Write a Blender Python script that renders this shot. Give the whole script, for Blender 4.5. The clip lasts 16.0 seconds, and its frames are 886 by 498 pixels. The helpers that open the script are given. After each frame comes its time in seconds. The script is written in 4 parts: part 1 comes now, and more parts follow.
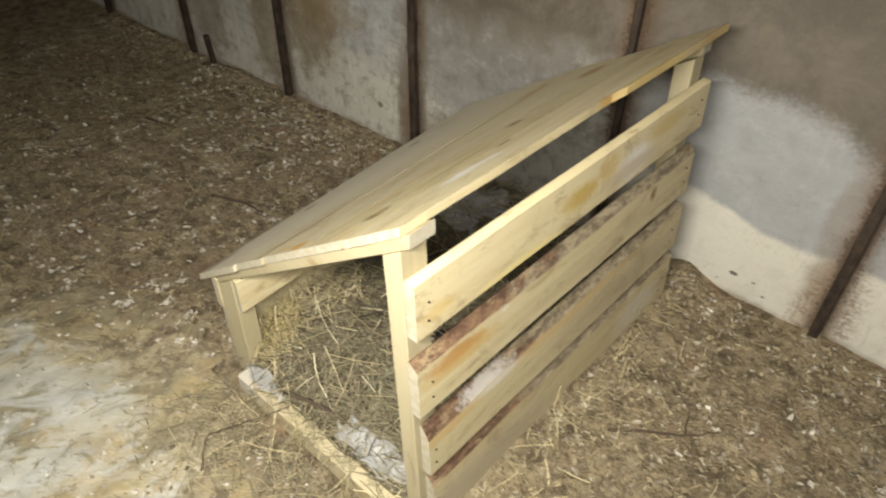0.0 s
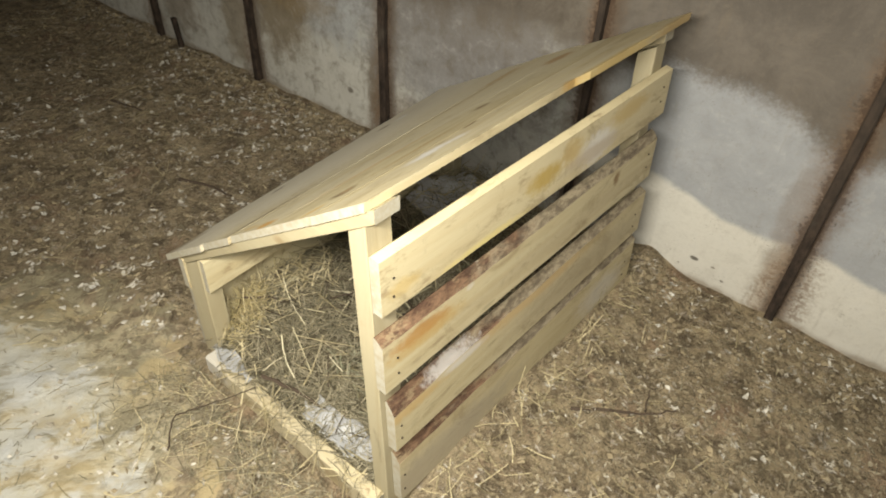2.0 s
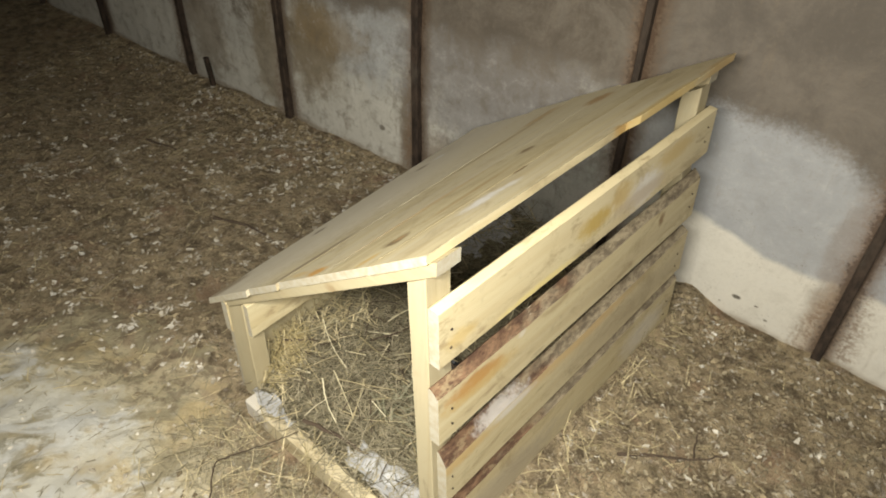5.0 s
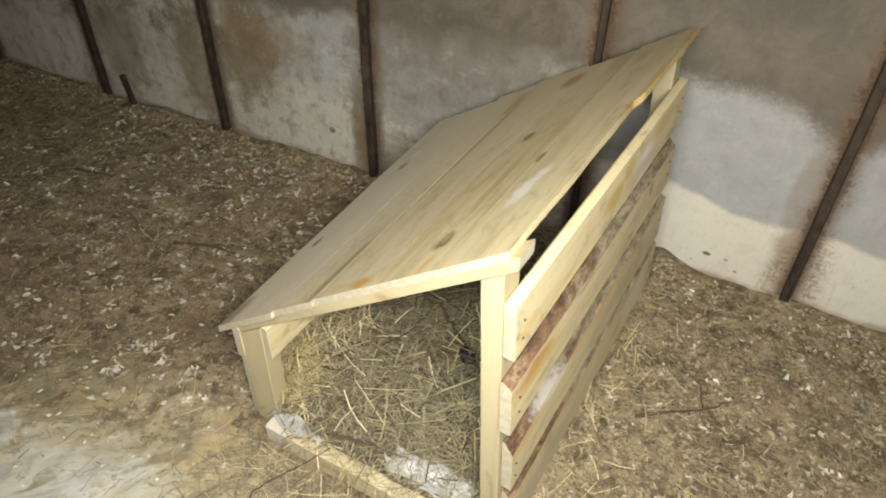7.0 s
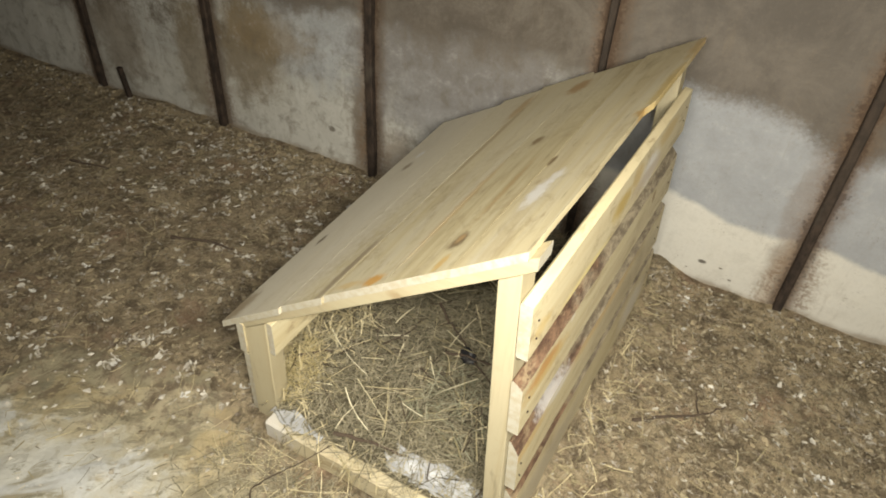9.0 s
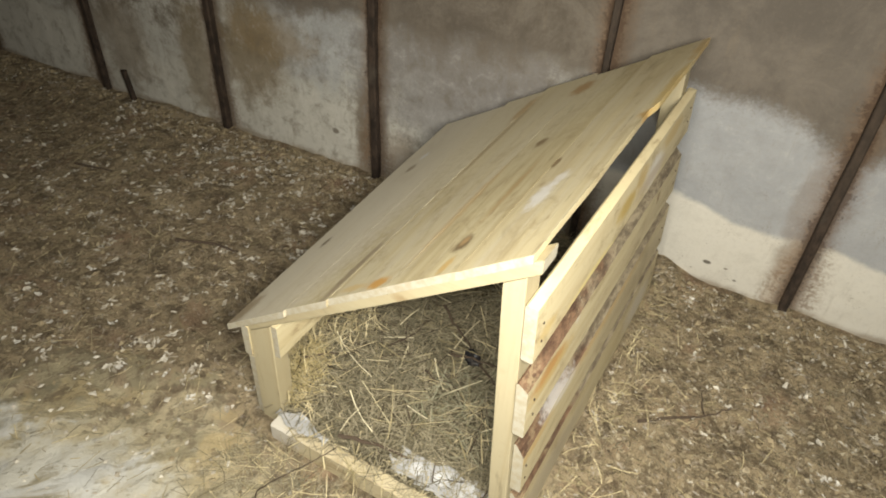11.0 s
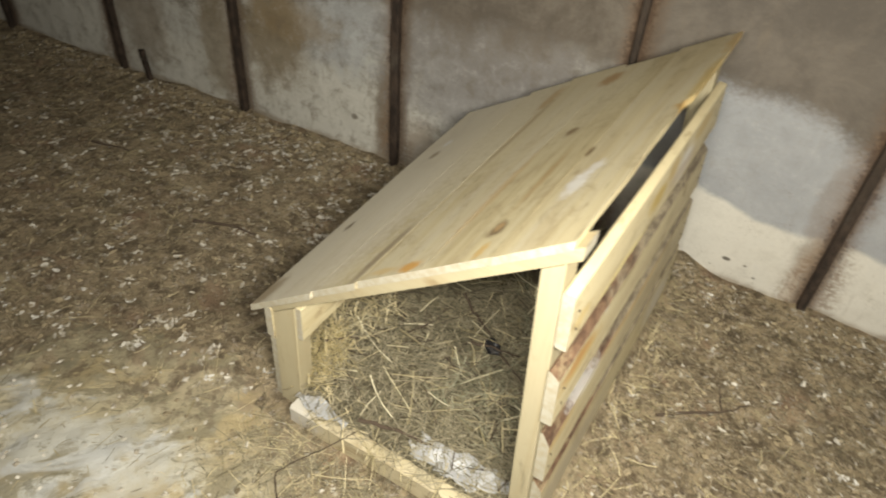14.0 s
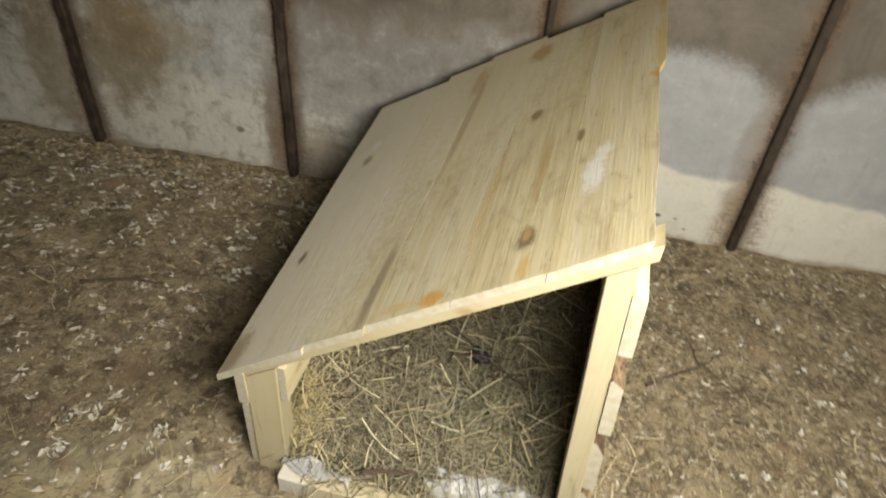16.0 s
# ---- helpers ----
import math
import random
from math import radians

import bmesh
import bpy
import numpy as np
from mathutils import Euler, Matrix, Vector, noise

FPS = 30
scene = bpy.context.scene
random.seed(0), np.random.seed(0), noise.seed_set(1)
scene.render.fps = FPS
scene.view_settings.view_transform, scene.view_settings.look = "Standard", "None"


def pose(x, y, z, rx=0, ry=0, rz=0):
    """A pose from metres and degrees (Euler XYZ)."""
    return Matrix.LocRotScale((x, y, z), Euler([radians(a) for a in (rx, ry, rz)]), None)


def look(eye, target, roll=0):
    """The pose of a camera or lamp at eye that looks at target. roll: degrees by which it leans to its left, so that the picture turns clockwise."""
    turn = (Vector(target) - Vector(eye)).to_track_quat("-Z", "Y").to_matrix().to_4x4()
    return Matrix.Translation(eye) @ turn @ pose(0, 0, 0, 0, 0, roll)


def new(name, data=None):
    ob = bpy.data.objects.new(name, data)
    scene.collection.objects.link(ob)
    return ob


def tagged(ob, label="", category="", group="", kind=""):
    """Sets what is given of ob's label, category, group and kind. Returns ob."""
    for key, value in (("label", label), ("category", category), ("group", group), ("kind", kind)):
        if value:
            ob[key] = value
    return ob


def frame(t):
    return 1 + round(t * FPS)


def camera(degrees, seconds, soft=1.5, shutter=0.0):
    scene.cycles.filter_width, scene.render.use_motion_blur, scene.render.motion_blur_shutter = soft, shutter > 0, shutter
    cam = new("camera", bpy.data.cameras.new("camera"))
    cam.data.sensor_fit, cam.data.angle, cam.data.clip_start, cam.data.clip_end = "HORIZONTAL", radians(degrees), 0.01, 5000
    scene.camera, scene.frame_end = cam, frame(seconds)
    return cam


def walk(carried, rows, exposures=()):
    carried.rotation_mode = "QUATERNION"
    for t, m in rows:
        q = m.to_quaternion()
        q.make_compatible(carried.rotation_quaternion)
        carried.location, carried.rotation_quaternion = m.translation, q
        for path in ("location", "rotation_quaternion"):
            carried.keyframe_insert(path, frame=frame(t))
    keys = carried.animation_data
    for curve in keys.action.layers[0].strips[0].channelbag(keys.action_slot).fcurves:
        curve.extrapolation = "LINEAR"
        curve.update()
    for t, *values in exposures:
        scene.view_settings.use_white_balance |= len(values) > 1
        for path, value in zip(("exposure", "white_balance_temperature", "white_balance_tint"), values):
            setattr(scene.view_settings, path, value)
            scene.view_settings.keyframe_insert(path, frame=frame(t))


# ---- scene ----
cam = camera(67.4, 16.0, soft=1.9, shutter=0.7)
PATH = [
    (0, (0.56, -0.546, 1.52), (-0.472, 0.593, 0.239), 0.9),
    (0.5, (0.59, -0.535, 1.506), (-0.392, 0.631, 0.211), 2.3),
    (1, (0.61, -0.538, 1.502), (-0.35, 0.628, 0.191), 1.6),
    (1.5, (0.604, -0.547, 1.511), (-0.376, 0.625, 0.22), 2.2),
    (2, (0.593, -0.562, 1.516), (-0.366, 0.62, 0.219), 3.2),
    (2.5, (0.587, -0.571, 1.532), (-0.441, 0.608, 0.285), 2.2),
    (3, (0.576, -0.566, 1.531), (-0.485, 0.594, 0.295), 1.6),
    (3.5, (0.573, -0.565, 1.534), (-0.507, 0.591, 0.31), 1.5),
    (4, (0.559, -0.557, 1.533), (-0.518, 0.604, 0.311), 1.7),
    (6.5, (0.365, -0.701, 1.542), (-0.482, 0.599, 0.28), 0.9),
    (7, (0.293, -0.746, 1.545), (-0.493, 0.602, 0.293), 1.0),
    (7.5, (0.258, -0.775, 1.539), (-0.52, 0.59, 0.302), 2.1),
    (8, (0.248, -0.783, 1.541), (-0.502, 0.611, 0.318), 3.5),
    (8.5, (0.249, -0.79, 1.543), (-0.496, 0.595, 0.307), 3.5),
    (9, (0.248, -0.788, 1.543), (-0.496, 0.592, 0.302), 3.7),
    (11.5, (0.245, -0.786, 1.547), (-0.509, 0.587, 0.304), 3.1),
    (12, (0.247, -0.788, 1.537), (-0.471, 0.593, 0.282), 3.7),
    (12.5, (0.246, -0.792, 1.534), (-0.484, 0.593, 0.289), 4.3),
    (13, (0.25, -0.803, 1.538), (-0.476, 0.587, 0.296), 4.4),
    (13.5, (0.232, -0.806, 1.538), (-0.488, 0.59, 0.299), 4.2),
    (14, (0.194, -0.821, 1.526), (-0.554, 0.541, 0.268), 4.9),
    (14.5, (0.081, -0.821, 1.523), (-0.727, 0.52, 0.278), 5.4),
    (15, (-0.066, -0.773, 1.477), (-0.744, 0.648, 0.245), 4.4),
    (15.5, (-0.081, -0.744, 1.469), (-0.57, 0.752, 0.235), 3.9),
    (16, (-0.155, -0.786, 1.462), (-0.474, 0.724, 0.191), 4.8),
]

walk(cam, [(t, look(e, g, r)) for t, e, g, r in PATH], [(0, 0.02), (4.2, 0.0), (6.3, 0.08), (14.2, 0.08), (14.5, 0.16), (15.0, 0.22), (15.5, -0.05), (16, 0.0)])

# ---------------------------------------------------------------- light
world = bpy.data.worlds.new("night")
scene.world = world
world.use_nodes = True
world.node_tree.nodes["Background"].inputs["Color"].default_value = (0.55, 0.5, 0.6, 1)
world.node_tree.nodes["Background"].inputs["Strength"].default_value = 0.02
scene.view_settings.exposure = 0.0

# the phone's torch by the lens: the only light in the barn, fixed and stretched along the camera's path
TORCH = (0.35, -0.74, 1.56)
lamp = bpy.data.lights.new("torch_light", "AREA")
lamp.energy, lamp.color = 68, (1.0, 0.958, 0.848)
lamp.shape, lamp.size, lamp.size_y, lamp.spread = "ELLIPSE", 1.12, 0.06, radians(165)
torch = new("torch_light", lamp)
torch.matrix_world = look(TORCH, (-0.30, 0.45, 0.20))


# ---------------------------------------------------------------- node helpers
def material(name, rough=0.8):
    m = bpy.data.materials.new(name)
    m.use_nodes = True
    nt = m.node_tree
    bsdf = nt.nodes["Principled BSDF"]
    bsdf.inputs["Roughness"].default_value = rough
    bsdf.inputs["Specular IOR Level"].default_value = 0.25
    return m, nt, bsdf


def setin(nt, sock, value):
    if isinstance(value, bpy.types.NodeSocket):
        nt.links.new(value, sock)
    elif isinstance(value, (tuple, list)) and sock.type == "RGBA" and len(value) == 3:
        sock.default_value = (*value, 1)
    else:
        sock.default_value = value


def math_node(nt, op, a, b=0.0, c=0.0):
    n = nt.nodes.new("ShaderNodeMath")
    n.operation = op
    for sock, v in zip(n.inputs, (a, b, c)):
        setin(nt, sock, v)
    return n.outputs[0]


def vmath(nt, op, a, b=(0, 0, 0)):
    n = nt.nodes.new("ShaderNodeVectorMath")
    n.operation = op
    setin(nt, n.inputs[0], a)
    setin(nt, n.inputs[1], b)
    return n.outputs["Value"] if op in ("LENGTH", "DISTANCE", "DOT_PRODUCT") else n.outputs[0]


def coords(nt, scale=(1, 1, 1), vary=0.0):
    """Object coordinates, with a random shift for each object."""
    v = nt.nodes.new("ShaderNodeTexCoord").outputs["Object"]
    if vary:
        r = nt.nodes.new("ShaderNodeObjectInfo").outputs["Random"]
        v = vmath(nt, "ADD", v, vmath(nt, "MULTIPLY", nt_vec(nt, r), (vary, vary * 0.7, vary * 1.3)))
    return vmath(nt, "MULTIPLY", v, scale)


def nt_vec(nt, val):
    n = nt.nodes.new("ShaderNodeCombineXYZ")
    for k in range(3):
        setin(nt, n.inputs[k], val)
    return n.outputs[0]


def tex_noise(nt, vec, scale, detail=4, rough=0.55, distort=0.0):
    n = nt.nodes.new("ShaderNodeTexNoise")
    setin(nt, n.inputs["Vector"], vec)
    n.inputs["Scale"].default_value = scale
    n.inputs["Detail"].default_value = detail
    n.inputs["Roughness"].default_value = rough
    n.inputs["Distortion"].default_value = distort
    return n.outputs[0]


def step(nt, val, lo, hi):
    n = nt.nodes.new("ShaderNodeMapRange")
    n.interpolation_type = "SMOOTHSTEP"
    setin(nt, n.inputs["Value"], val)
    setin(nt, n.inputs["From Min"], lo)
    setin(nt, n.inputs["From Max"], hi)
    return n.outputs[0]


def mix(nt, f, a, b, kind="MIX"):
    n = nt.nodes.new("ShaderNodeMix")
    n.data_type, n.blend_type = "RGBA", kind
    setin(nt, n.inputs[0], f)
    setin(nt, n.inputs[6], a)
    setin(nt, n.inputs[7], b)
    return n.outputs[2]


def bump(nt, bsdf, height, strength, dist):
    n = nt.nodes.new("ShaderNodeBump")
    n.inputs["Strength"].default_value, n.inputs["Distance"].default_value = strength, dist
    setin(nt, n.inputs["Height"], height)
    nt.links.new(n.outputs[0], bsdf.inputs["Normal"])


def spot_mask(nt, vec, centre, radii, ragged, soft=0.35):
    """1 inside a ragged ellipsoid round centre."""
    d = vmath(nt, "LENGTH", vmath(nt, "DIVIDE", vmath(nt, "SUBTRACT", vec, centre), radii))
    d = math_node(nt, "ADD", d, ragged)
    return math_node(nt, "SUBTRACT", 1.0, step(nt, d, 1 - soft, 1 + soft))


def ragged_noise(nt, vec, scale, amount):
    n = tex_noise(nt, vec, scale, 5, 0.65)
    return math_node(nt, "MULTIPLY", math_node(nt, "SUBTRACT", n, 0.5), amount)


# ---------------------------------------------------------------- materials
def wood_material(name, axis="y", pale=(0.60, 0.51, 0.30), deep=(0.50, 0.39, 0.20), grey=0.0, spots=(), dirt=0.25):
    m, nt, bsdf = material(name, 0.62)
    stretch = {"y": (1, 0.045, 1), "x": (0.045, 1, 1), "z": (1, 1, 0.045)}[axis]
    v = coords(nt, stretch, 3.0)
    plain = nt.nodes.new("ShaderNodeTexCoord").outputs["Object"]
    moved = coords(nt, (1, 1, 1), 3.0)
    rings = tex_noise(nt, v, 26, 3, 0.5, 1.2)
    fine = tex_noise(nt, v, 190, 3, 0.6)
    broad = tex_noise(nt, moved, 3.5, 3, 0.5)
    c = mix(nt, step(nt, rings, 0.38, 0.68), pale, deep)
    c = mix(nt, math_node(nt, "MULTIPLY", step(nt, fine, 0.5, 0.74), 0.32), c, [k * 0.72 for k in deep])
    c = mix(nt, math_node(nt, "MULTIPLY", step(nt, broad, 0.35, 0.7), 0.35), c, [k * 1.1 for k in pale])
    tone = nt.nodes.new("ShaderNodeObjectInfo").outputs["Random"]
    c = mix(nt, math_node(nt, "MULTIPLY", tone, 0.35), c, (0.58, 0.49, 0.30))
    if grey:
        g = step(nt, tex_noise(nt, coords(nt, stretch, 5.0), 9, 4, 0.6), 0.40, 0.62)
        c = mix(nt, math_node(nt, "MULTIPLY", g, grey), c, (0.52, 0.475, 0.36))
    # small dark knots drawn out along the grain
    kv = nt.nodes.new("ShaderNodeTexVoronoi")
    kv.inputs["Scale"].default_value = 4.2
    setin(nt, kv.inputs["Vector"], coords(nt, {"y": (1, 0.5, 1), "x": (0.5, 1, 1), "z": (1, 1, 0.5)}[axis], 7.0))
    knot = math_node(nt, "SUBTRACT", 1.0, step(nt, math_node(nt, "ADD", kv.outputs["Distance"], ragged_noise(nt, moved, 60, 0.05)), 0.03, 0.07))
    c = mix(nt, math_node(nt, "MULTIPLY", knot, 0.6), c, (0.20, 0.13, 0.06))
    # torn fibres of the rough saw
    torn = tex_noise(nt, coords(nt, {"y": (1, 0.16, 1), "x": (0.16, 1, 1), "z": (1, 1, 0.16)}[axis], 5.0), 48, 3, 0.6)
    c = mix(nt, math_node(nt, "MULTIPLY", step(nt, torn, 0.63, 0.72), 0.45), c, [k * 0.6 for k in deep])
    # smudges of dirty feet and damp
    sm = tex_noise(nt, coords(nt, (1, 0.55, 1), 9.0) if axis == "y" else moved, 8.5, 8, 0.76, 0.8)
    c = mix(nt, math_node(nt, "MULTIPLY", step(nt, sm, 0.50, 0.64), dirt * 1.7), c, (0.34, 0.27, 0.155))
    sm = tex_noise(nt, coords(nt, (1, 0.3, 1), 13.0) if axis == "y" else moved, 26, 5, 0.7, 0.4)
    c = mix(nt, math_node(nt, "MULTIPLY", step(nt, sm, 0.58, 0.70), dirt * 1.4), c, (0.27, 0.20, 0.11))
    # dust and droppings
    d = step(nt, tex_noise(nt, moved, 11, 6, 0.72), 0.60, 0.78)
    c = mix(nt, math_node(nt, "MULTIPLY", d, dirt), c, (0.22, 0.17, 0.11))
    edge = math_node(nt, "ADD", ragged_noise(nt, plain, 45, 1.3), ragged_noise(nt, coords(nt, (1, 0.4, 1)), 150, 1.1))
    for centre, radii, colour, power in spots:
        mask = spot_mask(nt, plain, centre, radii, edge, 0.5)
        c = mix(nt, math_node(nt, "MULTIPLY", mask, power), c, colour)
    nt.links.new(c, bsdf.inputs["Base Color"])
    bump(nt, bsdf, math_node(nt, "ADD", math_node(nt, "MULTIPLY", rings, 0.5), fine), 0.4, 0.0018)
    return m


WHITE_DROP = (0.66, 0.645, 0.615)
RESIN = (0.50, 0.33, 0.11)
roof_wood = wood_material("roof_pine", "y", (0.49, 0.425, 0.262), (0.39, 0.315, 0.175), 0.62, [
    # low side: weathered, and painted paler to make up for weak torch light
    ((-0.70, 0.6, 0.45), (0.20, 1.0, 0.7), (0.66, 0.61, 0.50), 0.62),
    ((-0.44, 0.9, 0.66), (0.22, 0.40, 0.4), (0.62, 0.55, 0.38), 0.45),
    ((-0.30, 0.30, 0.68), (0.012, 0.20, 0.2), (0.42, 0.28, 0.12), 0.5),
    ((-0.44, 0.75, 0.66), (0.010, 0.25, 0.2), (0.30, 0.22, 0.12), 0.5),
    ((-0.468, 0.10, 0.58), (0.010, 0.13, 0.2), (0.22, 0.17, 0.11), 0.75),
    ((-0.207, 0.32, 0.77), (0.007, 0.14, 0.1), (0.36, 0.24, 0.10), 0.5),
    ((-0.203, 0.108, 0.78), (0.014, 0.030, 0.06), (0.12, 0.075, 0.035), 0.85),
    ((-0.203, 0.116, 0.78), (0.007, 0.016, 0.06), (0.40, 0.27, 0.13), 0.8),
    ((-0.195, 0.025, 0.78), (0.008, 0.030, 0.06), RESIN, 0.75),
    ((-0.338, 0.016, 0.68), (0.022, 0.018, 0.06), (0.48, 0.25, 0.05), 0.85),
    ((-0.40, 0.02, 0.62), (0.03, 0.012, 0.06), RESIN, 0.5),
    ((-0.115, 0.25, 0.84), (0.017, 0.055, 0.06), WHITE_DROP, 0.75),
    ((-0.103, 0.32, 0.84), (0.012, 0.030, 0.06), WHITE_DROP, 0.6),
    ((-0.255, 0.60, 0.76), (0.012, 0.022, 0.06), (0.17, 0.11, 0.05), 0.8),
    ((-0.15, 0.42, 0.82), (0.006, 0.026, 0.06), (0.17, 0.11, 0.05), 0.8),
    ((-0.30, 1.00, 0.74), (0.030, 0.050, 0.06), (0.36, 0.22, 0.09), 0.8),
    ((-0.46, 0.96, 0.64), (0.016, 0.090, 0.06), (0.40, 0.26, 0.11), 0.6),
    ((-0.73, 0.32, 0.39), (0.008, 0.024, 0.06), (0.14, 0.10, 0.06), 0.85),
    ((-0.71, 0.72, 0.45), (0.012, 0.026, 0.06), (0.20, 0.14, 0.08), 0.7),
    ((-0.71, 0.80, 0.45), (0.010, 0.022, 0.06), WHITE_DROP, 0.8),
    ((-0.012, 0.585, 0.90), (0.022, 0.030, 0.05), (0.42, 0.25, 0.07), 0.85),
    ((-0.010, 0.75, 0.90), (0.016, 0.16, 0.05), (0.50, 0.36, 0.13), 0.75),
    ((-0.010, 1.05, 0.90), (0.020, 0.10, 0.05), (0.46, 0.31, 0.12), 0.7),
    ((-0.76, 0.03, 0.36), (0.030, 0.060, 0.06), (0.24, 0.17, 0.09), 0.7),
], 0.34)
slat_wood = wood_material("slat_pine", "y", (0.53, 0.465, 0.295), (0.465, 0.385, 0.225), 0.0, [
    ((0.0, 0.50, 0.715), (0.06, 0.060, 0.026), (0.42, 0.295, 0.075), 0.85),
    ((0.0, 0.60, 0.735), (0.06, 0.040, 0.030), (0.46, 0.33, 0.13), 0.7),
    ((0.0, 0.86, 0.74), (0.06, 0.090, 0.025), (0.47, 0.33, 0.12), 0.6),
    ((0.0, 0.72, 0.70), (0.06, 0.070, 0.040), WHITE_DROP, 0.7),
    ((0.0, 0.06, 0.70), (0.06, 0.035, 0.018), (0.52, 0.38, 0.15), 0.6),
    ((0.0, 0.30, 0.66), (0.06, 0.120, 0.012), (0.70, 0.58, 0.20), 0.5),
    ((0.0, 0.12, 0.535), (0.06, 0.10, 0.022), (0.46, 0.31, 0.11), 0.7),
    ((0.0, 0.70, 0.69), (0.06, 0.12, 0.020), (0.42, 0.34, 0.24), 0.7),
    ((0.0, 0.86, 0.54), (0.06, 0.014, 0.020), (0.20, 0.12, 0.05), 0.85),
    ((0.0, 0.10, 0.555), (0.06, 0.075, 0.018), (0.40, 0.21, 0.06), 0.75),
    ((0.0, 0.25, 0.57), (0.06, 0.012, 0.008), WHITE_DROP, 0.4),
    ((0.02, 0.06, 0.355), (0.06, 0.110, 0.016), (0.50, 0.33, 0.12), 0.6),
    ((0.02, 0.50, 0.37), (0.06, 0.250, 0.020), (0.52, 0.33, 0.13), 0.5),
    ((0.02, 0.24, 0.365), (0.06, 0.07, 0.012), WHITE_DROP, 0.6),
    ((0.04, 0.9, 0.12), (0.06, 0.12, 0.05), WHITE_DROP, 0.45),
    ((0.04, 0.15, 0.10), (0.06, 0.30, 0.06), (0.36, 0.31, 0.24), 0.6),
    ((0.02, 0.75, 0.30), (0.06, 0.35, 0.05), (0.38, 0.32, 0.22), 0.5),
    ((0.0, 0.60, 0.50), (0.06, 0.40, 0.025), (0.42, 0.345, 0.22), 0.4),
], 0.46)
post_wood = wood_material("post_pine", "z", (0.31, 0.275, 0.185), (0.28, 0.24, 0.15), 0.0, (), 0.12)
batten_wood = wood_material("batten_pine", "x", (0.30, 0.265, 0.175), (0.265, 0.222, 0.135), 0.0, (), 0.15)
sill_wood = wood_material("sill_pine", "x", (0.41, 0.335, 0.18), (0.31, 0.235, 0.12), 0.4, [
    ((-0.66, -0.05, 0.05), (0.09, 0.08, 0.06), (0.52, 0.50, 0.46), 0.7)], 0.6)


def bark_material():
    m, nt, bsdf = material("bark", 0.9)
    v = coords(nt, (1, 0.35, 1), 2.0)
    n = tex_noise(nt, v, 60, 6, 0.75)
    c = mix(nt, step(nt, n, 0.36, 0.66), (0.060, 0.032, 0.020), (0.185, 0.112, 0.066))
    w = step(nt, tex_noise(nt, coords(nt, (1, 0.5, 1), 4.0), 22, 6, 0.74), 0.50, 0.60)
    c = mix(nt, math_node(nt, "MULTIPLY", w, 0.7), c, (0.28, 0.215, 0.125))
    s = step(nt, tex_noise(nt, coords(nt, (1, 0.6, 1), 1.0), 12, 5, 0.7), 0.64, 0.72)
    c = mix(nt, math_node(nt, "MULTIPLY", s, 0.8), c, (0.56, 0.51, 0.40))
    # towards the back the bark has been stripped and only grubby wood is left
    sep = nt.nodes.new("ShaderNodeSeparateXYZ")
    nt.links.new(coords(nt), sep.inputs[0])
    back = math_node(nt, "ADD", sep.outputs[1], ragged_noise(nt, coords(nt, (1, 0.5, 1), 6.0), 14, 1.1))
    grub = mix(nt, step(nt, n, 0.38, 0.62), (0.125, 0.100, 0.068), (0.31, 0.262, 0.175))
    c = mix(nt, math_node(nt, "MULTIPLY", step(nt, back, 0.22, 0.48), 0.9), c, grub)
    # white droppings on the ledges
    drop = math_node(nt, "ADD", ragged_noise(nt, coords(nt), 40, 1.8), ragged_noise(nt, coords(nt), 130, 1.4))
    for centre, radii in (((0.02, 0.20, 0.385), (0.08, 0.075, 0.022)),):
        c = mix(nt, math_node(nt, "MULTIPLY", spot_mask(nt, coords(nt), centre, radii, drop, 0.4), 0.7), c, (0.45, 0.43, 0.40))
    nt.links.new(c, bsdf.inputs["Base Color"])
    bump(nt, bsdf, n, 0.9, 0.006)
    return m


bark = bark_material()


def end_grain_material():
    m, nt, bsdf = material("chalky_end_grain", 0.85)
    n = tex_noise(nt, coords(nt, (1, 1, 1), 2.0), 55, 5, 0.7)
    c = mix(nt, step(nt, n, 0.35, 0.7), (0.37, 0.345, 0.275), (0.315, 0.275, 0.19))
    nt.links.new(c, bsdf.inputs["Base Color"])
    bump(nt, bsdf, n, 0.5, 0.002)
    return m


end_grain = end_grain_material()


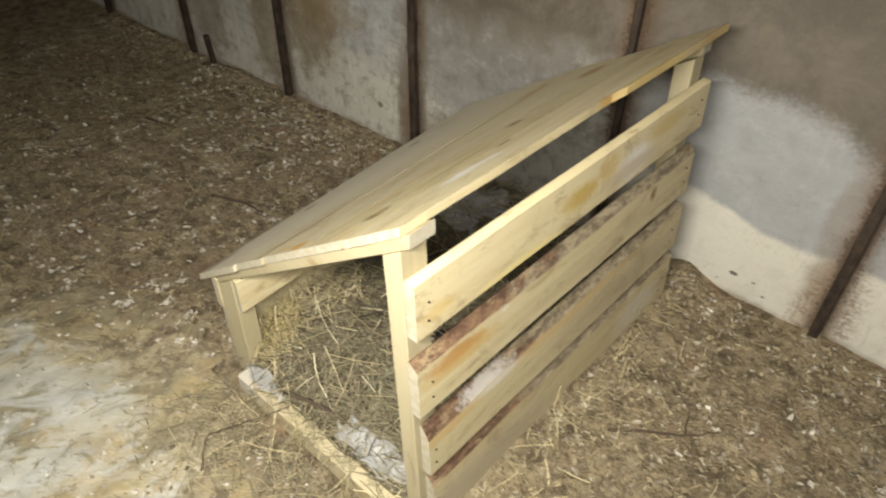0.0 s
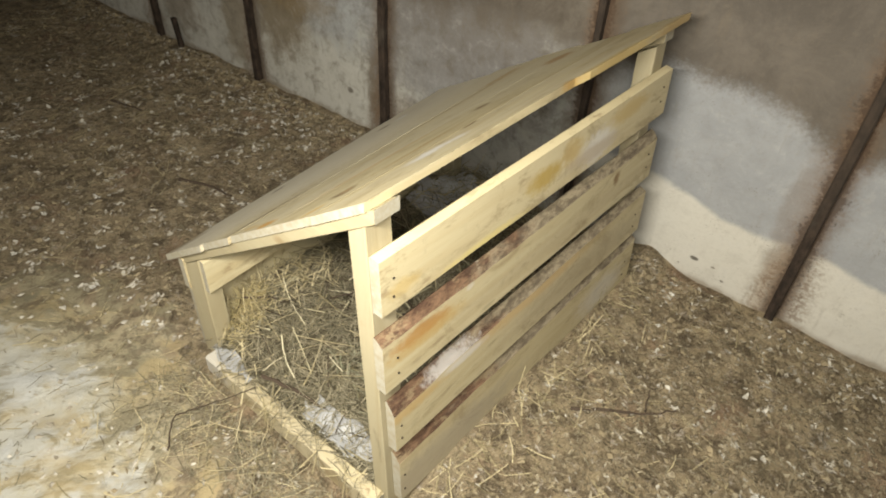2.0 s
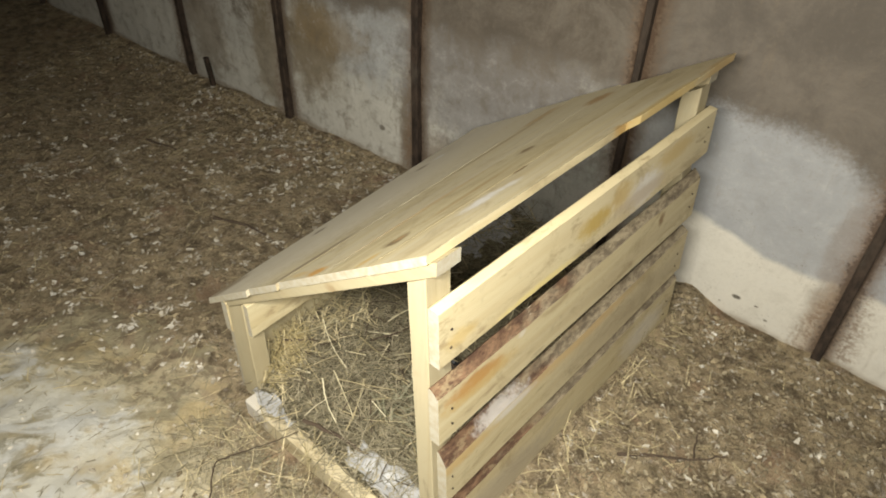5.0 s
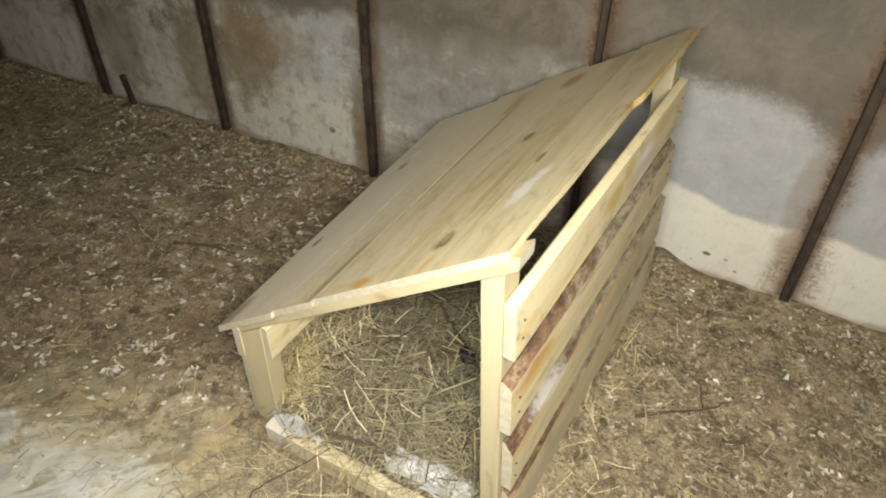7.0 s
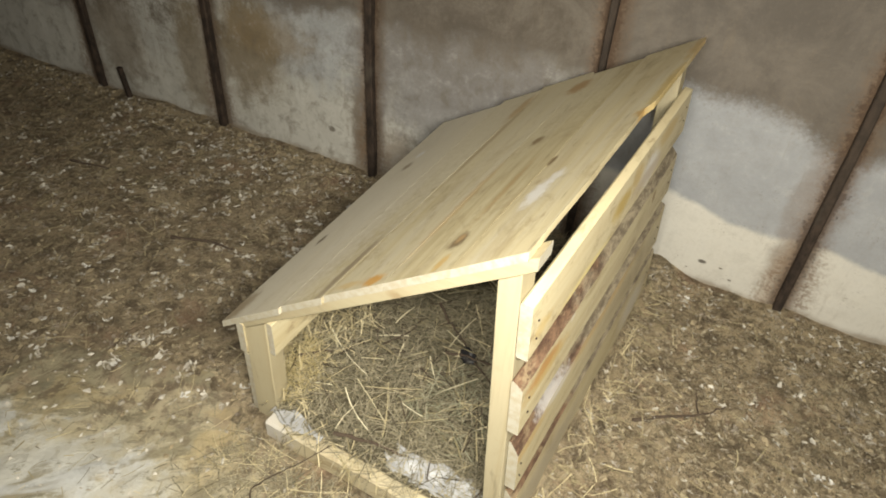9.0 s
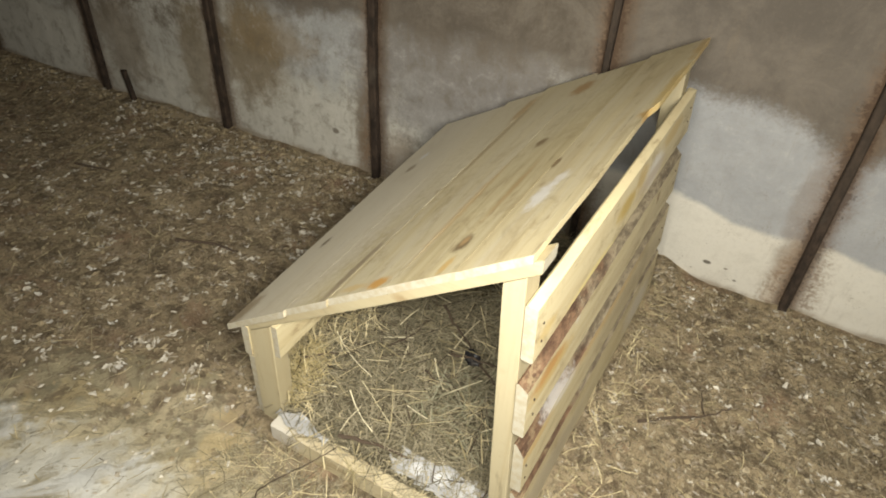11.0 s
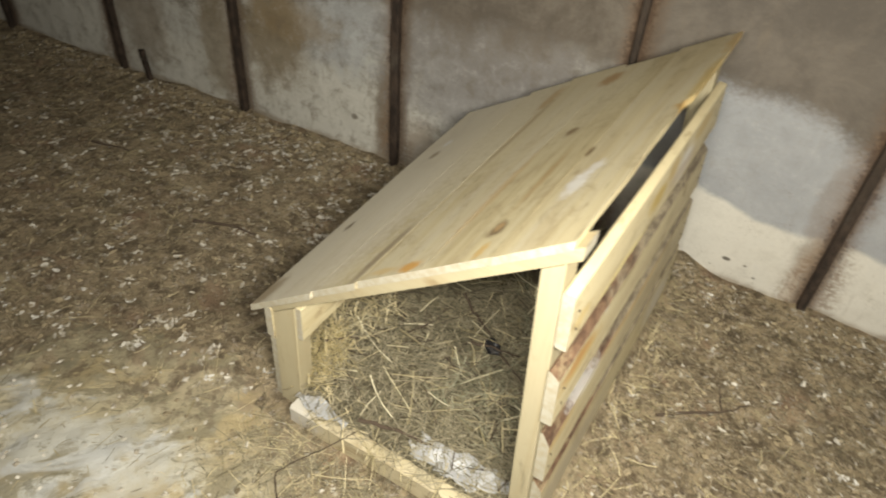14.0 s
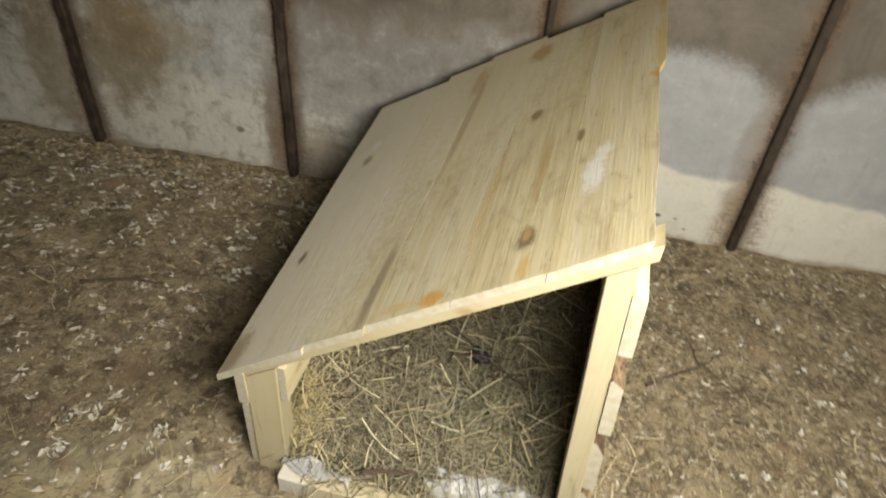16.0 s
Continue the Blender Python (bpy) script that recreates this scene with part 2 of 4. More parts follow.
def wall_material():
    """Whitewashed concrete: pale splash zone, grey middle, brown grime above, rust beside the posts."""
    m, nt, bsdf = material("whitewashed_concrete", 0.9)
    v = coords(nt)
    sep = nt.nodes.new("ShaderNodeSeparateXYZ")
    nt.links.new(v, sep.inputs[0])
    z = sep.outputs[2]
    slip = math_node(nt, "MULTIPLY", math_node(nt, "SUBTRACT", step(nt, sep.outputs[0], 0.55, 0.80), step(nt, sep.outputs[0], 1.1, 1.35)), 0.060)
    u = math_node(nt, "SUBTRACT", sep.outputs[0], slip)
    big = tex_noise(nt, v, 2.3, 4, 0.6)
    mid = tex_noise(nt, v, 9, 6, 0.68)
    fine = tex_noise(nt, v, 70, 5, 0.7)
    speck = tex_noise(nt, v, 160, 3, 0.6)
    cent = lambda val, k: math_node(nt, "MULTIPLY", math_node(nt, "SUBTRACT", val, 0.5), k)
    wash = tex_noise(nt, v, 4.5, 8, 0.74, 0.4)
    rag = math_node(nt, "ADD", cent(big, 0.30), math_node(nt, "ADD", cent(wash, 0.30), cent(fine, 0.08)))
    right = step(nt, u, 0.70, 1.0)
    white, grey = (0.54, 0.515, 0.45), (0.275, 0.28, 0.284)
    brown = mix(nt, step(nt, wash, 0.36, 0.68), (0.088, 0.073, 0.056), (0.135, 0.113, 0.088))
    # right of the hut: white splash zone, then a grey wash above a soft wavy line
    zr = math_node(nt, "ADD", math_node(nt, "ADD", z, math_node(nt, "MULTIPLY", math_node(nt, "SUBTRACT", u, 1.3), 0.10)), math_node(nt, "ADD", cent(big, 0.13), cent(mid, 0.03)))
    cr = mix(nt, step(nt, zr, 0.305, 0.33), white, mix(nt, step(nt, wash, 0.35, 0.7), grey, (0.325, 0.33, 0.33)))
    # left of it the pale wash is blotched all over
    cl = mix(nt, step(nt, math_node(nt, "ADD", wash, cent(fine, 0.25)), 0.40, 0.58), (0.16, 0.14, 0.11), (0.40, 0.39, 0.35))
    low = math_node(nt, "SUBTRACT", 1.0, step(nt, math_node(nt, "ADD", z, math_node(nt, "MULTIPLY", rag, 1.3)), 0.26, 0.42))
    cl = mix(nt, math_node(nt, "MULTIPLY", low, 0.85), cl, (0.50, 0.485, 0.43))
    c = mix(nt, right, cl, cr)
    edge = math_node(nt, "ADD", math_node(nt, "ADD", ragged_noise(nt, v, 5, 1.0), ragged_noise(nt, v, 14, 1.5)), cent(fine, 0.7))
    for centre, radii, colour, power in (
        ((-0.05, 0, 0.22), (0.045, 1, 0.20), (0.12, 0.088, 0.052), 0.8),
        ((-0.95, 0, 0.30), (0.10, 1, 0.28), (0.20, 0.16, 0.10), 0.7),
        ((0.14, 0, 0.10), (0.08, 1, 0.14), (0.22, 0.165, 0.11), 0.6),
        ((-0.28, 0, 0.56), (0.24, 1, 0.20), (0.35, 0.36, 0.36), 0.75),
        ((-0.62, 0, 0.42), (0.16, 1, 0.24), (0.19, 0.15, 0.092), 0.85),
        ((0.34, 0, 0.50), (0.40, 1, 0.28), (0.215, 0.205, 0.195), 0.85),
        ((0.42, 0, 0.62), (0.40, 1, 0.15), (0.165, 0.15, 0.135), 0.7),
        ((-0.52, 0, 0.50), (0.22, 1, 0.09), (0.22, 0.16, 0.085), 0.6),
        ((1.60, 0, 0.40), (0.045, 1, 0.26), (0.20, 0.165, 0.135), 0.5),
        ((-1.42, 0, 0.30), (0.16, 1, 0.24), (0.20, 0.165, 0.12), 0.7),
        ((1.06, 0, 0.13), (0.10, 1, 0.11), (0.40, 0.37, 0.33), 0.5),
        ((1.375, 0, 0.098), (0.012, 1, 0.006), (0.07, 0.06, 0.045), 0.9),
        ((1.44, 0, 0.092), (0.006, 1, 0.003), (0.09, 0.07, 0.05), 0.8),
        ((1.48, 0, 0.055), (0.007, 1, 0.004), (0.07, 0.06, 0.045), 0.8),
        ((1.33, 0, 0.055), (0.005, 1, 0.003), (0.10, 0.08, 0.06), 0.8),
        ((-0.20, 0, 0.16), (0.016, 1, 0.012), (0.10, 0.08, 0.06), 0.8),
        ((1.62, 0, 0.12), (0.04, 1, 0.16), (0.28, 0.19, 0.105), 0.4),
    ):
        c = mix(nt, math_node(nt, "MULTIPLY", spot_mask(nt, v, centre, radii, edge, 0.45), power), c, colour)
    mott = tex_noise(nt, v, 13, 8, 0.76, 0.3)
    lft = math_node(nt, "SUBTRACT", 1.0, math_node(nt, "MULTIPLY", right, 0.75))
    c = mix(nt, math_node(nt, "MULTIPLY", math_node(nt, "MULTIPLY", step(nt, mott, 0.46, 0.70), lft), 0.62), c, (0.135, 0.113, 0.083))
    c = mix(nt, math_node(nt, "MULTIPLY", math_node(nt, "SUBTRACT", 1.0, step(nt, mott, 0.36, 0.46)), 0.2), c, (0.46, 0.45, 0.42))
    # brown grime above
    line = math_node(nt, "ADD", z, math_node(nt, "MULTIPLY", rag, 0.75))
    line = math_node(nt, "SUBTRACT", line, math_node(nt, "MULTIPLY", right, 0.02))
    near0 = math_node(nt, "PINGPONG", math_node(nt, "ADD", u, 82.7), 0.4135)
    run = math_node(nt, "MULTIPLY", math_node(nt, "SUBTRACT", 1.0, step(nt, math_node(nt, "ADD", near0, cent(wash, 0.25)), 0.0, 0.24)), 0.10)
    line_r = math_node(nt, "ADD", math_node(nt, "ADD", z, run), math_node(nt, "ADD", cent(big, 0.07), math_node(nt, "ADD", cent(wash, 0.10), cent(fine, 0.09))))
    dirty_r = step(nt, line_r, 0.645, 0.735)
    dirty = step(nt, line, 0.605, 0.69)
    n_mix = mix(nt, right, nt_vec(nt, dirty), nt_vec(nt, dirty_r))
    dirty = vmath(nt, "DOT_PRODUCT", n_mix, (0.3333, 0.3333, 0.3333))
    c = mix(nt, math_node(nt, "MULTIPLY", dirty, 0.93), c, brown)
    # rust and damp beside the iron posts, which stand every 0.827 m
    near = math_node(nt, "PINGPONG", math_node(nt, "ADD", u, 82.7), 0.4135)
    near = math_node(nt, "ADD", near, math_node(nt, "MULTIPLY", math_node(nt, "SUBTRACT", mid, 0.5), 0.16))
    near = math_node(nt, "SUBTRACT", near, math_node(nt, "MULTIPLY", math_node(nt, "SUBTRACT", 1.0, step(nt, z, 0.08, 0.36)), 0.035))
    halo = math_node(nt, "SUBTRACT", 1.0, step(nt, near, 0.01, 0.085))
    halo = math_node(nt, "MULTIPLY", halo, step(nt, math_node(nt, "ADD", mid, fine), 0.80, 1.12))
    c = mix(nt, math_node(nt, "MULTIPLY", halo, 0.8), c, (0.145, 0.088, 0.05))
    streak = tex_noise(nt, coords(nt, (1, 1, 0.12)), 22, 5, 0.7)
    c = mix(nt, math_node(nt, "MULTIPLY", step(nt, streak, 0.52, 0.72), math_node(nt, "MULTIPLY", step(nt, wash, 0.40, 0.62), 0.45)), c, (0.17, 0.135, 0.095))
    # damp that has run down beside each post
    beside_post = math_node(nt, "ADD", math_node(nt, "MODULO", math_node(nt, "ADD", u, 82.7), 0.827), cent(mid, 0.05))
    damp = math_node(nt, "MULTIPLY", math_node(nt, "SUBTRACT", 1.0, step(nt, beside_post, 0.035, 0.085)), step(nt, wash, 0.30, 0.55))
    c = mix(nt, math_node(nt, "MULTIPLY", damp, math_node(nt, "SUBTRACT", 0.75, math_node(nt, "MULTIPLY", right, 0.4))), c, (0.085, 0.062, 0.042))
    # crusted rust right against the iron
    crust = math_node(nt, "ADD", near0, math_node(nt, "ADD", cent(fine, 0.09), cent(mid, 0.09)))
    c = mix(nt, math_node(nt, "MULTIPLY", math_node(nt, "SUBTRACT", 1.0, step(nt, crust, 0.018, 0.042)), 0.85), c, (0.070, 0.043, 0.026))
    # mould freckles and splashes
    freck = math_node(nt, "MULTIPLY", step(nt, speck, 0.60, 0.70), step(nt, mid, 0.46, 0.66))
    c = mix(nt, math_node(nt, "MULTIPLY", freck, 0.55), c, (0.13, 0.10, 0.07))
    c = mix(nt, math_node(nt, "MULTIPLY", step(nt, fine, 0.50, 0.75), 0.16), c, (0.22, 0.18, 0.13))
    foot = math_node(nt, "SUBTRACT", 1.0, step(nt, math_node(nt, "ADD", z, math_node(nt, "MULTIPLY", rag, 0.25)), 0.0, 0.035))
    c = mix(nt, math_node(nt, "MULTIPLY", foot, 0.7), c, (0.20, 0.16, 0.11))
    nt.links.new(c, bsdf.inputs["Base Color"])
    bump(nt, bsdf, math_node(nt, "ADD", mid, math_node(nt, "MULTIPLY", fine, 0.5)), 0.5, 0.006)
    return m


def rust_material():
    m, nt, bsdf = material("rusty_iron", 0.85)
    v = coords(nt, (1, 1, 0.5), 2.0)
    n = tex_noise(nt, v, 38, 6, 0.7)
    c = mix(nt, step(nt, n, 0.35, 0.7), (0.023, 0.017, 0.013), (0.062, 0.043, 0.031))
    c = mix(nt, step(nt, tex_noise(nt, v, 9, 4, 0.6), 0.55, 0.75), c, (0.075, 0.060, 0.046))
    # further along the wall the upper part is caked with the same brown grime as the concrete
    sep = nt.nodes.new("ShaderNodeSeparateXYZ")
    nt.links.new(coords(nt), sep.inputs[0])
    high = math_node(nt, "ADD", sep.outputs[2], ragged_noise(nt, coords(nt), 11, 0.6))
    cake = math_node(nt, "MULTIPLY", step(nt, high, 0.28, 0.62), step(nt, sep.outputs[0], 0.6, 0.8))
    c = mix(nt, math_node(nt, "MULTIPLY", cake, 0.4), c, (0.062, 0.048, 0.036))
    nt.links.new(c, bsdf.inputs["Base Color"])
    bsdf.inputs["Metallic"].default_value = 0.15
    bump(nt, bsdf, n, 0.8, 0.004)
    return m


def litter_material():
    m, nt, bsdf = material("trodden_litter", 0.95)
    v = coords(nt)
    big = tex_noise(nt, v, 2.1, 4, 0.6)
    mid = tex_noise(nt, v, 17, 8, 0.76, 0.2)
    fine = tex_noise(nt, v, 75, 6, 0.75)
    fibre = tex_noise(nt, coords(nt, (1, 0.3, 1)), 120, 4, 0.7, 1.5)
    c = mix(nt, step(nt, mid, 0.40, 0.60), (0.125, 0.098, 0.058), (0.41, 0.335, 0.20))
    c = mix(nt, math_node(nt, "MULTIPLY", step(nt, fine, 0.48, 0.72), 0.65), c, (0.47, 0.395, 0.255))
    c = mix(nt, math_node(nt, "MULTIPLY", step(nt, fibre, 0.56, 0.70), 0.55), c, (0.36, 0.285, 0.16))
    lump = tex_noise(nt, v, 6.0, 8, 0.76, 0.15)
    c = mix(nt, math_node(nt, "MULTIPLY", step(nt, lump, 0.50, 0.68), 0.7), c, (0.46, 0.385, 0.245))
    c = mix(nt, math_node(nt, "MULTIPLY", math_node(nt, "SUBTRACT", 1.0, step(nt, lump, 0.36, 0.50)), 0.5), c, (0.095, 0.074, 0.046))
    c = mix(nt, math_node(nt, "MULTIPLY", step(nt, big, 0.52, 0.70), 0.4), c, (0.24, 0.185, 0.105))
    warm = tex_noise(nt, vmath(nt, "ADD", v, (7.3, 2.1, 0.0)), 4.2, 6, 0.7)
    c = mix(nt, math_node(nt, "MULTIPLY", step(nt, warm, 0.52, 0.68), 0.55), c, (0.34, 0.225, 0.14))
    fleck = tex_noise(nt, vmath(nt, "ADD", v, (1.3, 5.1, 0.0)), 30, 6, 0.72, 0.5)
    c = mix(nt, math_node(nt, "MULTIPLY", step(nt, fleck, 0.57, 0.67), 0.8), c, (0.56, 0.50, 0.395))
    scrap = tex_noise(nt, vmath(nt, "ADD", v, (8.3, 3.1, 0.0)), 13, 8, 0.78, 0.6)
    c = mix(nt, math_node(nt, "MULTIPLY", step(nt, scrap, 0.59, 0.67), 0.65), c, (0.58, 0.53, 0.43))
    dark = tex_noise(nt, vmath(nt, "ADD", v, (4.3, 9.1, 0.0)), 16, 7, 0.74, 0.3)
    c = mix(nt, math_node(nt, "MULTIPLY", step(nt, dark, 0.55, 0.66), 0.5), c, (0.085, 0.062, 0.040))
    g = tex_noise(nt, coords(nt, (1, 1, 1)), 5.5, 3, 0.6)
    c = mix(nt, math_node(nt, "MULTIPLY", step(nt, g, 0.55, 0.72), 0.4), c, (0.24, 0.21, 0.125))
    c = mix(nt, 1.0, c, (1.03, 1.0, 1.03), "MULTIPLY")
    # slightly darker brown towards the left, with a ragged edge
    place = nt.nodes.new("ShaderNodeSeparateXYZ")
    nt.links.new(v, place.inputs[0])
    left_dark = step(nt, math_node(nt, "ADD", place.outputs[0], ragged_noise(nt, v, 3, 0.9)), -0.2, -1.1)
    c = mix(nt, math_node(nt, "MULTIPLY", left_dark, 0.15), c, (0.105, 0.078, 0.052))
    nt.links.new(c, bsdf.inputs["Base Color"])
    bump(nt, bsdf, math_node(nt, "ADD", math_node(nt, "ADD", mid, fine), fibre), 1.0, 0.012)
    return m


def lime_material():
    """Damp lime trodden into a smooth cake, drawn out in swirls, creamy and then brown towards its rim."""
    m, nt, bsdf = material("damp_lime", 0.85)
    v = coords(nt)
    mid = tex_noise(nt, v, 9, 5, 0.62, 0.6)
    fine = tex_noise(nt, v, 90, 5, 0.7)
    d = vmath(nt, "LENGTH", vmath(nt, "DIVIDE", vmath(nt, "SUBTRACT", v, (-0.88, -0.54, 0.0)), (0.72, 0.50, 4.0)))
    d = math_node(nt, "ADD", d, math_node(nt, "MULTIPLY", math_node(nt, "SUBTRACT", mid, 0.5), 1.0))
    c = mix(nt, step(nt, d, 0.25, 0.72), (0.46, 0.445, 0.385), (0.38, 0.33, 0.215))
    c = mix(nt, step(nt, d, 0.74, 1.02), c, (0.25, 0.195, 0.125))
    turn = nt.nodes.new("ShaderNodeVectorRotate")
    turn.inputs["Angle"].default_value = radians(125)
    nt.links.new(v, turn.inputs["Vector"])
    drawn = vmath(nt, "MULTIPLY", turn.outputs[0], (0.55, 1.0, 1.0))
    swirl = tex_noise(nt, drawn, 7, 8, 0.72, 0.7)
    c = mix(nt, math_node(nt, "MULTIPLY", step(nt, swirl, 0.51, 0.58), 0.85), c, (0.235, 0.205, 0.13))
    thin = tex_noise(nt, drawn, 26, 8, 0.76, 0.8)
    c = mix(nt, math_node(nt, "MULTIPLY", step(nt, thin, 0.54, 0.62), 0.7), c, (0.15, 0.135, 0.09))
    pale = tex_noise(nt, vmath(nt, "ADD", drawn, (3.0, 1.0, 0.0)), 8, 4, 0.55, 1.2)
    c = mix(nt, math_node(nt, "MULTIPLY", math_node(nt, "MULTIPLY", step(nt, pale, 0.50, 0.62), math_node(nt, "SUBTRACT", 1.0, step(nt, d, 0.45, 0.8))), 0.8), c, (0.50, 0.50, 0.475))
    stain = tex_noise(nt, vmath(nt, "ADD", v, (5.0, 2.0, 0.0)), 5.5, 5, 0.6, 0.4)
    c = mix(nt, math_node(nt, "MULTIPLY", step(nt, stain, 0.50, 0.64), 0.6), c, (0.40, 0.315, 0.165))
    crumb = tex_noise(nt, v, 21, 8, 0.76, 0.3)
    c = mix(nt, math_node(nt, "MULTIPLY", math_node(nt, "MULTIPLY", step(nt, crumb, 0.47, 0.60), step(nt, d, 0.50, 0.85)), 0.8), c, (0.125, 0.096, 0.064))
    c = mix(nt, math_node(nt, "MULTIPLY", step(nt, fine, 0.55, 0.75), 0.2), c, (0.33, 0.27, 0.18))
    nt.links.new(c, bsdf.inputs["Base Color"])
    bump(nt, bsdf, math_node(nt, "ADD", swirl, math_node(nt, "ADD", thin, math_node(nt, "MULTIPLY", fine, 0.4))), 0.8, 0.008)
    return m


def bits_material(name, a, b, rough=0.8):
    """Small loose bits, each of its own tone."""
    m, nt, bsdf = material(name, rough)
    r = nt.nodes.new("ShaderNodeNewGeometry").outputs["Random Per Island"]
    n = tex_noise(nt, coords(nt), 90, 3, 0.6)
    c = mix(nt, r, a, b)
    c = mix(nt, math_node(nt, "MULTIPLY", step(nt, n, 0.5, 0.75), 0.4), c, [k * 0.6 for k in a])
    nt.links.new(c, bsdf.inputs["Base Color"])
    return m


def flake_material():
    """Matted flakes of shavings, husks and down: mostly brown, some beige, a few nearly white."""
    m, nt, bsdf = material("matted_flakes", 0.9)
    r = nt.nodes.new("ShaderNodeNewGeometry").outputs["Random Per Island"]
    c = mix(nt, step(nt, r, 0.05, 0.60), (0.10, 0.080, 0.050), (0.25, 0.205, 0.13))
    c = mix(nt, step(nt, r, 0.60, 0.92), c, (0.36, 0.31, 0.215))
    c = mix(nt, step(nt, r, 0.93, 0.99), c, (0.50, 0.47, 0.40))
    n = tex_noise(nt, coords(nt), 95, 6, 0.78)
    c = mix(nt, math_node(nt, "MULTIPLY", step(nt, n, 0.44, 0.62), 0.6), c, (0.15, 0.115, 0.075))
    nt.links.new(c, bsdf.inputs["Base Color"])
    bump(nt, bsdf, n, 0.6, 0.003)
    return m


flake_mat = flake_material()
wall_paint = wall_material()
rust = rust_material()
litter = litter_material()
lime = lime_material()
straw_mat = bits_material("straw_stems", (0.24, 0.20, 0.105), (0.60, 0.51, 0.31), 0.6)
hay_mat = bits_material("hay_stems", (0.090, 0.079, 0.050), (0.37, 0.325, 0.22), 0.7)
feather_mat = bits_material("feather_down", (0.27, 0.235, 0.175), (0.58, 0.54, 0.46), 0.8)
clod_mat = bits_material("litter_clods", (0.12, 0.094, 0.058), (0.31, 0.25, 0.155), 0.95)
chip_mat = bits_material("pale_chips", (0.17, 0.14, 0.085), (0.40, 0.335, 0.215), 0.9)
twig_mat = bits_material("twig_bark", (0.045, 0.031, 0.022), (0.095, 0.070, 0.048), 0.85)


def film_material():
    m, nt, bsdf = material("white_plastic_film", 0.4)
    v = coords(nt)
    n = tex_noise(nt, v, 24, 5, 0.65)
    c = mix(nt, step(nt, n, 0.52, 0.80), (0.34, 0.34, 0.335), (0.23, 0.21, 0.17))
    nt.links.new(c, bsdf.inputs["Base Color"])
    bump(nt, bsdf, n, 0.2, 0.003)
    return m


film = film_material()


def plain_wall_material():
    m, nt, bsdf = material("dirty_barn_plaster", 0.9)
    n = tex_noise(nt, coords(nt), 4, 6, 0.65)
    nt.links.new(mix(nt, step(nt, n, 0.3, 0.7), (0.16, 0.13, 0.10), (0.36, 0.33, 0.28)), bsdf.inputs["Base Color"])
    bump(nt, bsdf, n, 0.4, 0.01)
    return m


barn_plaster = plain_wall_material()


# ---------------------------------------------------------------- mesh helpers
def mesh_ob(name, verts, faces, mats, parent=None, label="", smooth=False, slots=None):
    me = bpy.data.meshes.new(name)
    me.from_pydata([tuple(map(float, p)) for p in verts], [], [tuple(map(int, f)) for f in faces])
    for mt in (mats if isinstance(mats, (list, tuple)) else [mats]):
        me.materials.append(mt)
    if slots is not None:
        me.polygons.foreach_set("material_index", slots)
    if smooth:
        me.polygons.foreach_set("use_smooth", [True] * len(me.polygons))
    me.update()
    ob = new(name, me)
    if parent is not None:
        ob.parent = parent
    if label:
        tagged(ob, label)
    return ob


def empty(name, label, category, group="", kind="", at=(0, 0, 0)):
    ob = new(name)
    ob.empty_display_size = 0.1
    ob.location = at
    return tagged(ob, label, category, group, kind)


def jitter(*p):
    return noise.noise(Vector(p))


def sweep(name, stations, mats, parent=None, label="", slot_of=None):
    """A timber from a row of cross-sections, each a ring of points; slot_of gives a face's material from its side (-1, -2: the ends)."""
    k = len(stations[0])
    verts = [p for ring in stations for p in ring]
    faces, slots = [], []
    for i in range(len(stations) - 1):
        for j in range(k):
            a, b = i * k + j, i * k + (j + 1) % k
            faces.append((a, b, b + k, a + k))
            slots.append(slot_of(j) if slot_of else 0)
    faces.append(tuple(reversed(range(k))))
    faces.append(tuple(range((len(stations) - 1) * k, len(stations) * k)))
    slots += [slot_of(-1) if slot_of else 0, slot_of(-2) if slot_of else 0]
    ob = mesh_ob(name, verts, faces, mats, parent, label, False, slots)
    bm = bmesh.new()
    bm.from_mesh(ob.data)
    bmesh.ops.recalc_face_normals(bm, faces=bm.faces)
    bm.to_mesh(ob.data)
    bm.free()
    return ob


def ring(a0, a1, b0, b1, c):
    """A rectangle with cut corners in the plane of two measures."""
    return [(a0 + c, b0), (a1 - c, b0), (a1, b0 + c), (a1, b1 - c), (a1 - c, b1), (a0 + c, b1), (a0, b1 - c), (a0, b0 + c)]


# ---------------------------------------------------------------- the place
WALL_AT, WALL_TURN = (-1.196, 1.205, 0.0), math.degrees(math.atan(0.0521))
POST_GAP = 0.827
POST_SLIP = {-2: 0.045, -1: 0.015, 0: 0.008, 1: 0.060}   # how far each post stands off its even place
WALL_POSE = pose(*WALL_AT, 0, 0, WALL_TURN)


def ground_height(x, y):
    h = 0.010 * jitter(x * 2.3, y * 2.3, 0.4) + 0.011 * jitter(x * 7, y * 7, 1.7) + 0.008 * jitter(x * 19, y * 19, 3.1)
    wall_y = WALL_AT[1] + (x - WALL_AT[0]) * 0.0521
    h += 0.022 * max(0.0, 1 - (wall_y - y) / 0.16) * (0.6 + 0.8 * jitter(x * 5, y * 5, 9.2))
    h += 0.062 * math.exp(-((x - 0.035) / 0.085) ** 2) * min(1, max(0, (y + 0.02) / 0.16))
    h += 0.036 * math.exp(-((x + 0.95) / 0.22) ** 2 - ((y - 0.02) / 0.14) ** 2)
    return h - 0.004


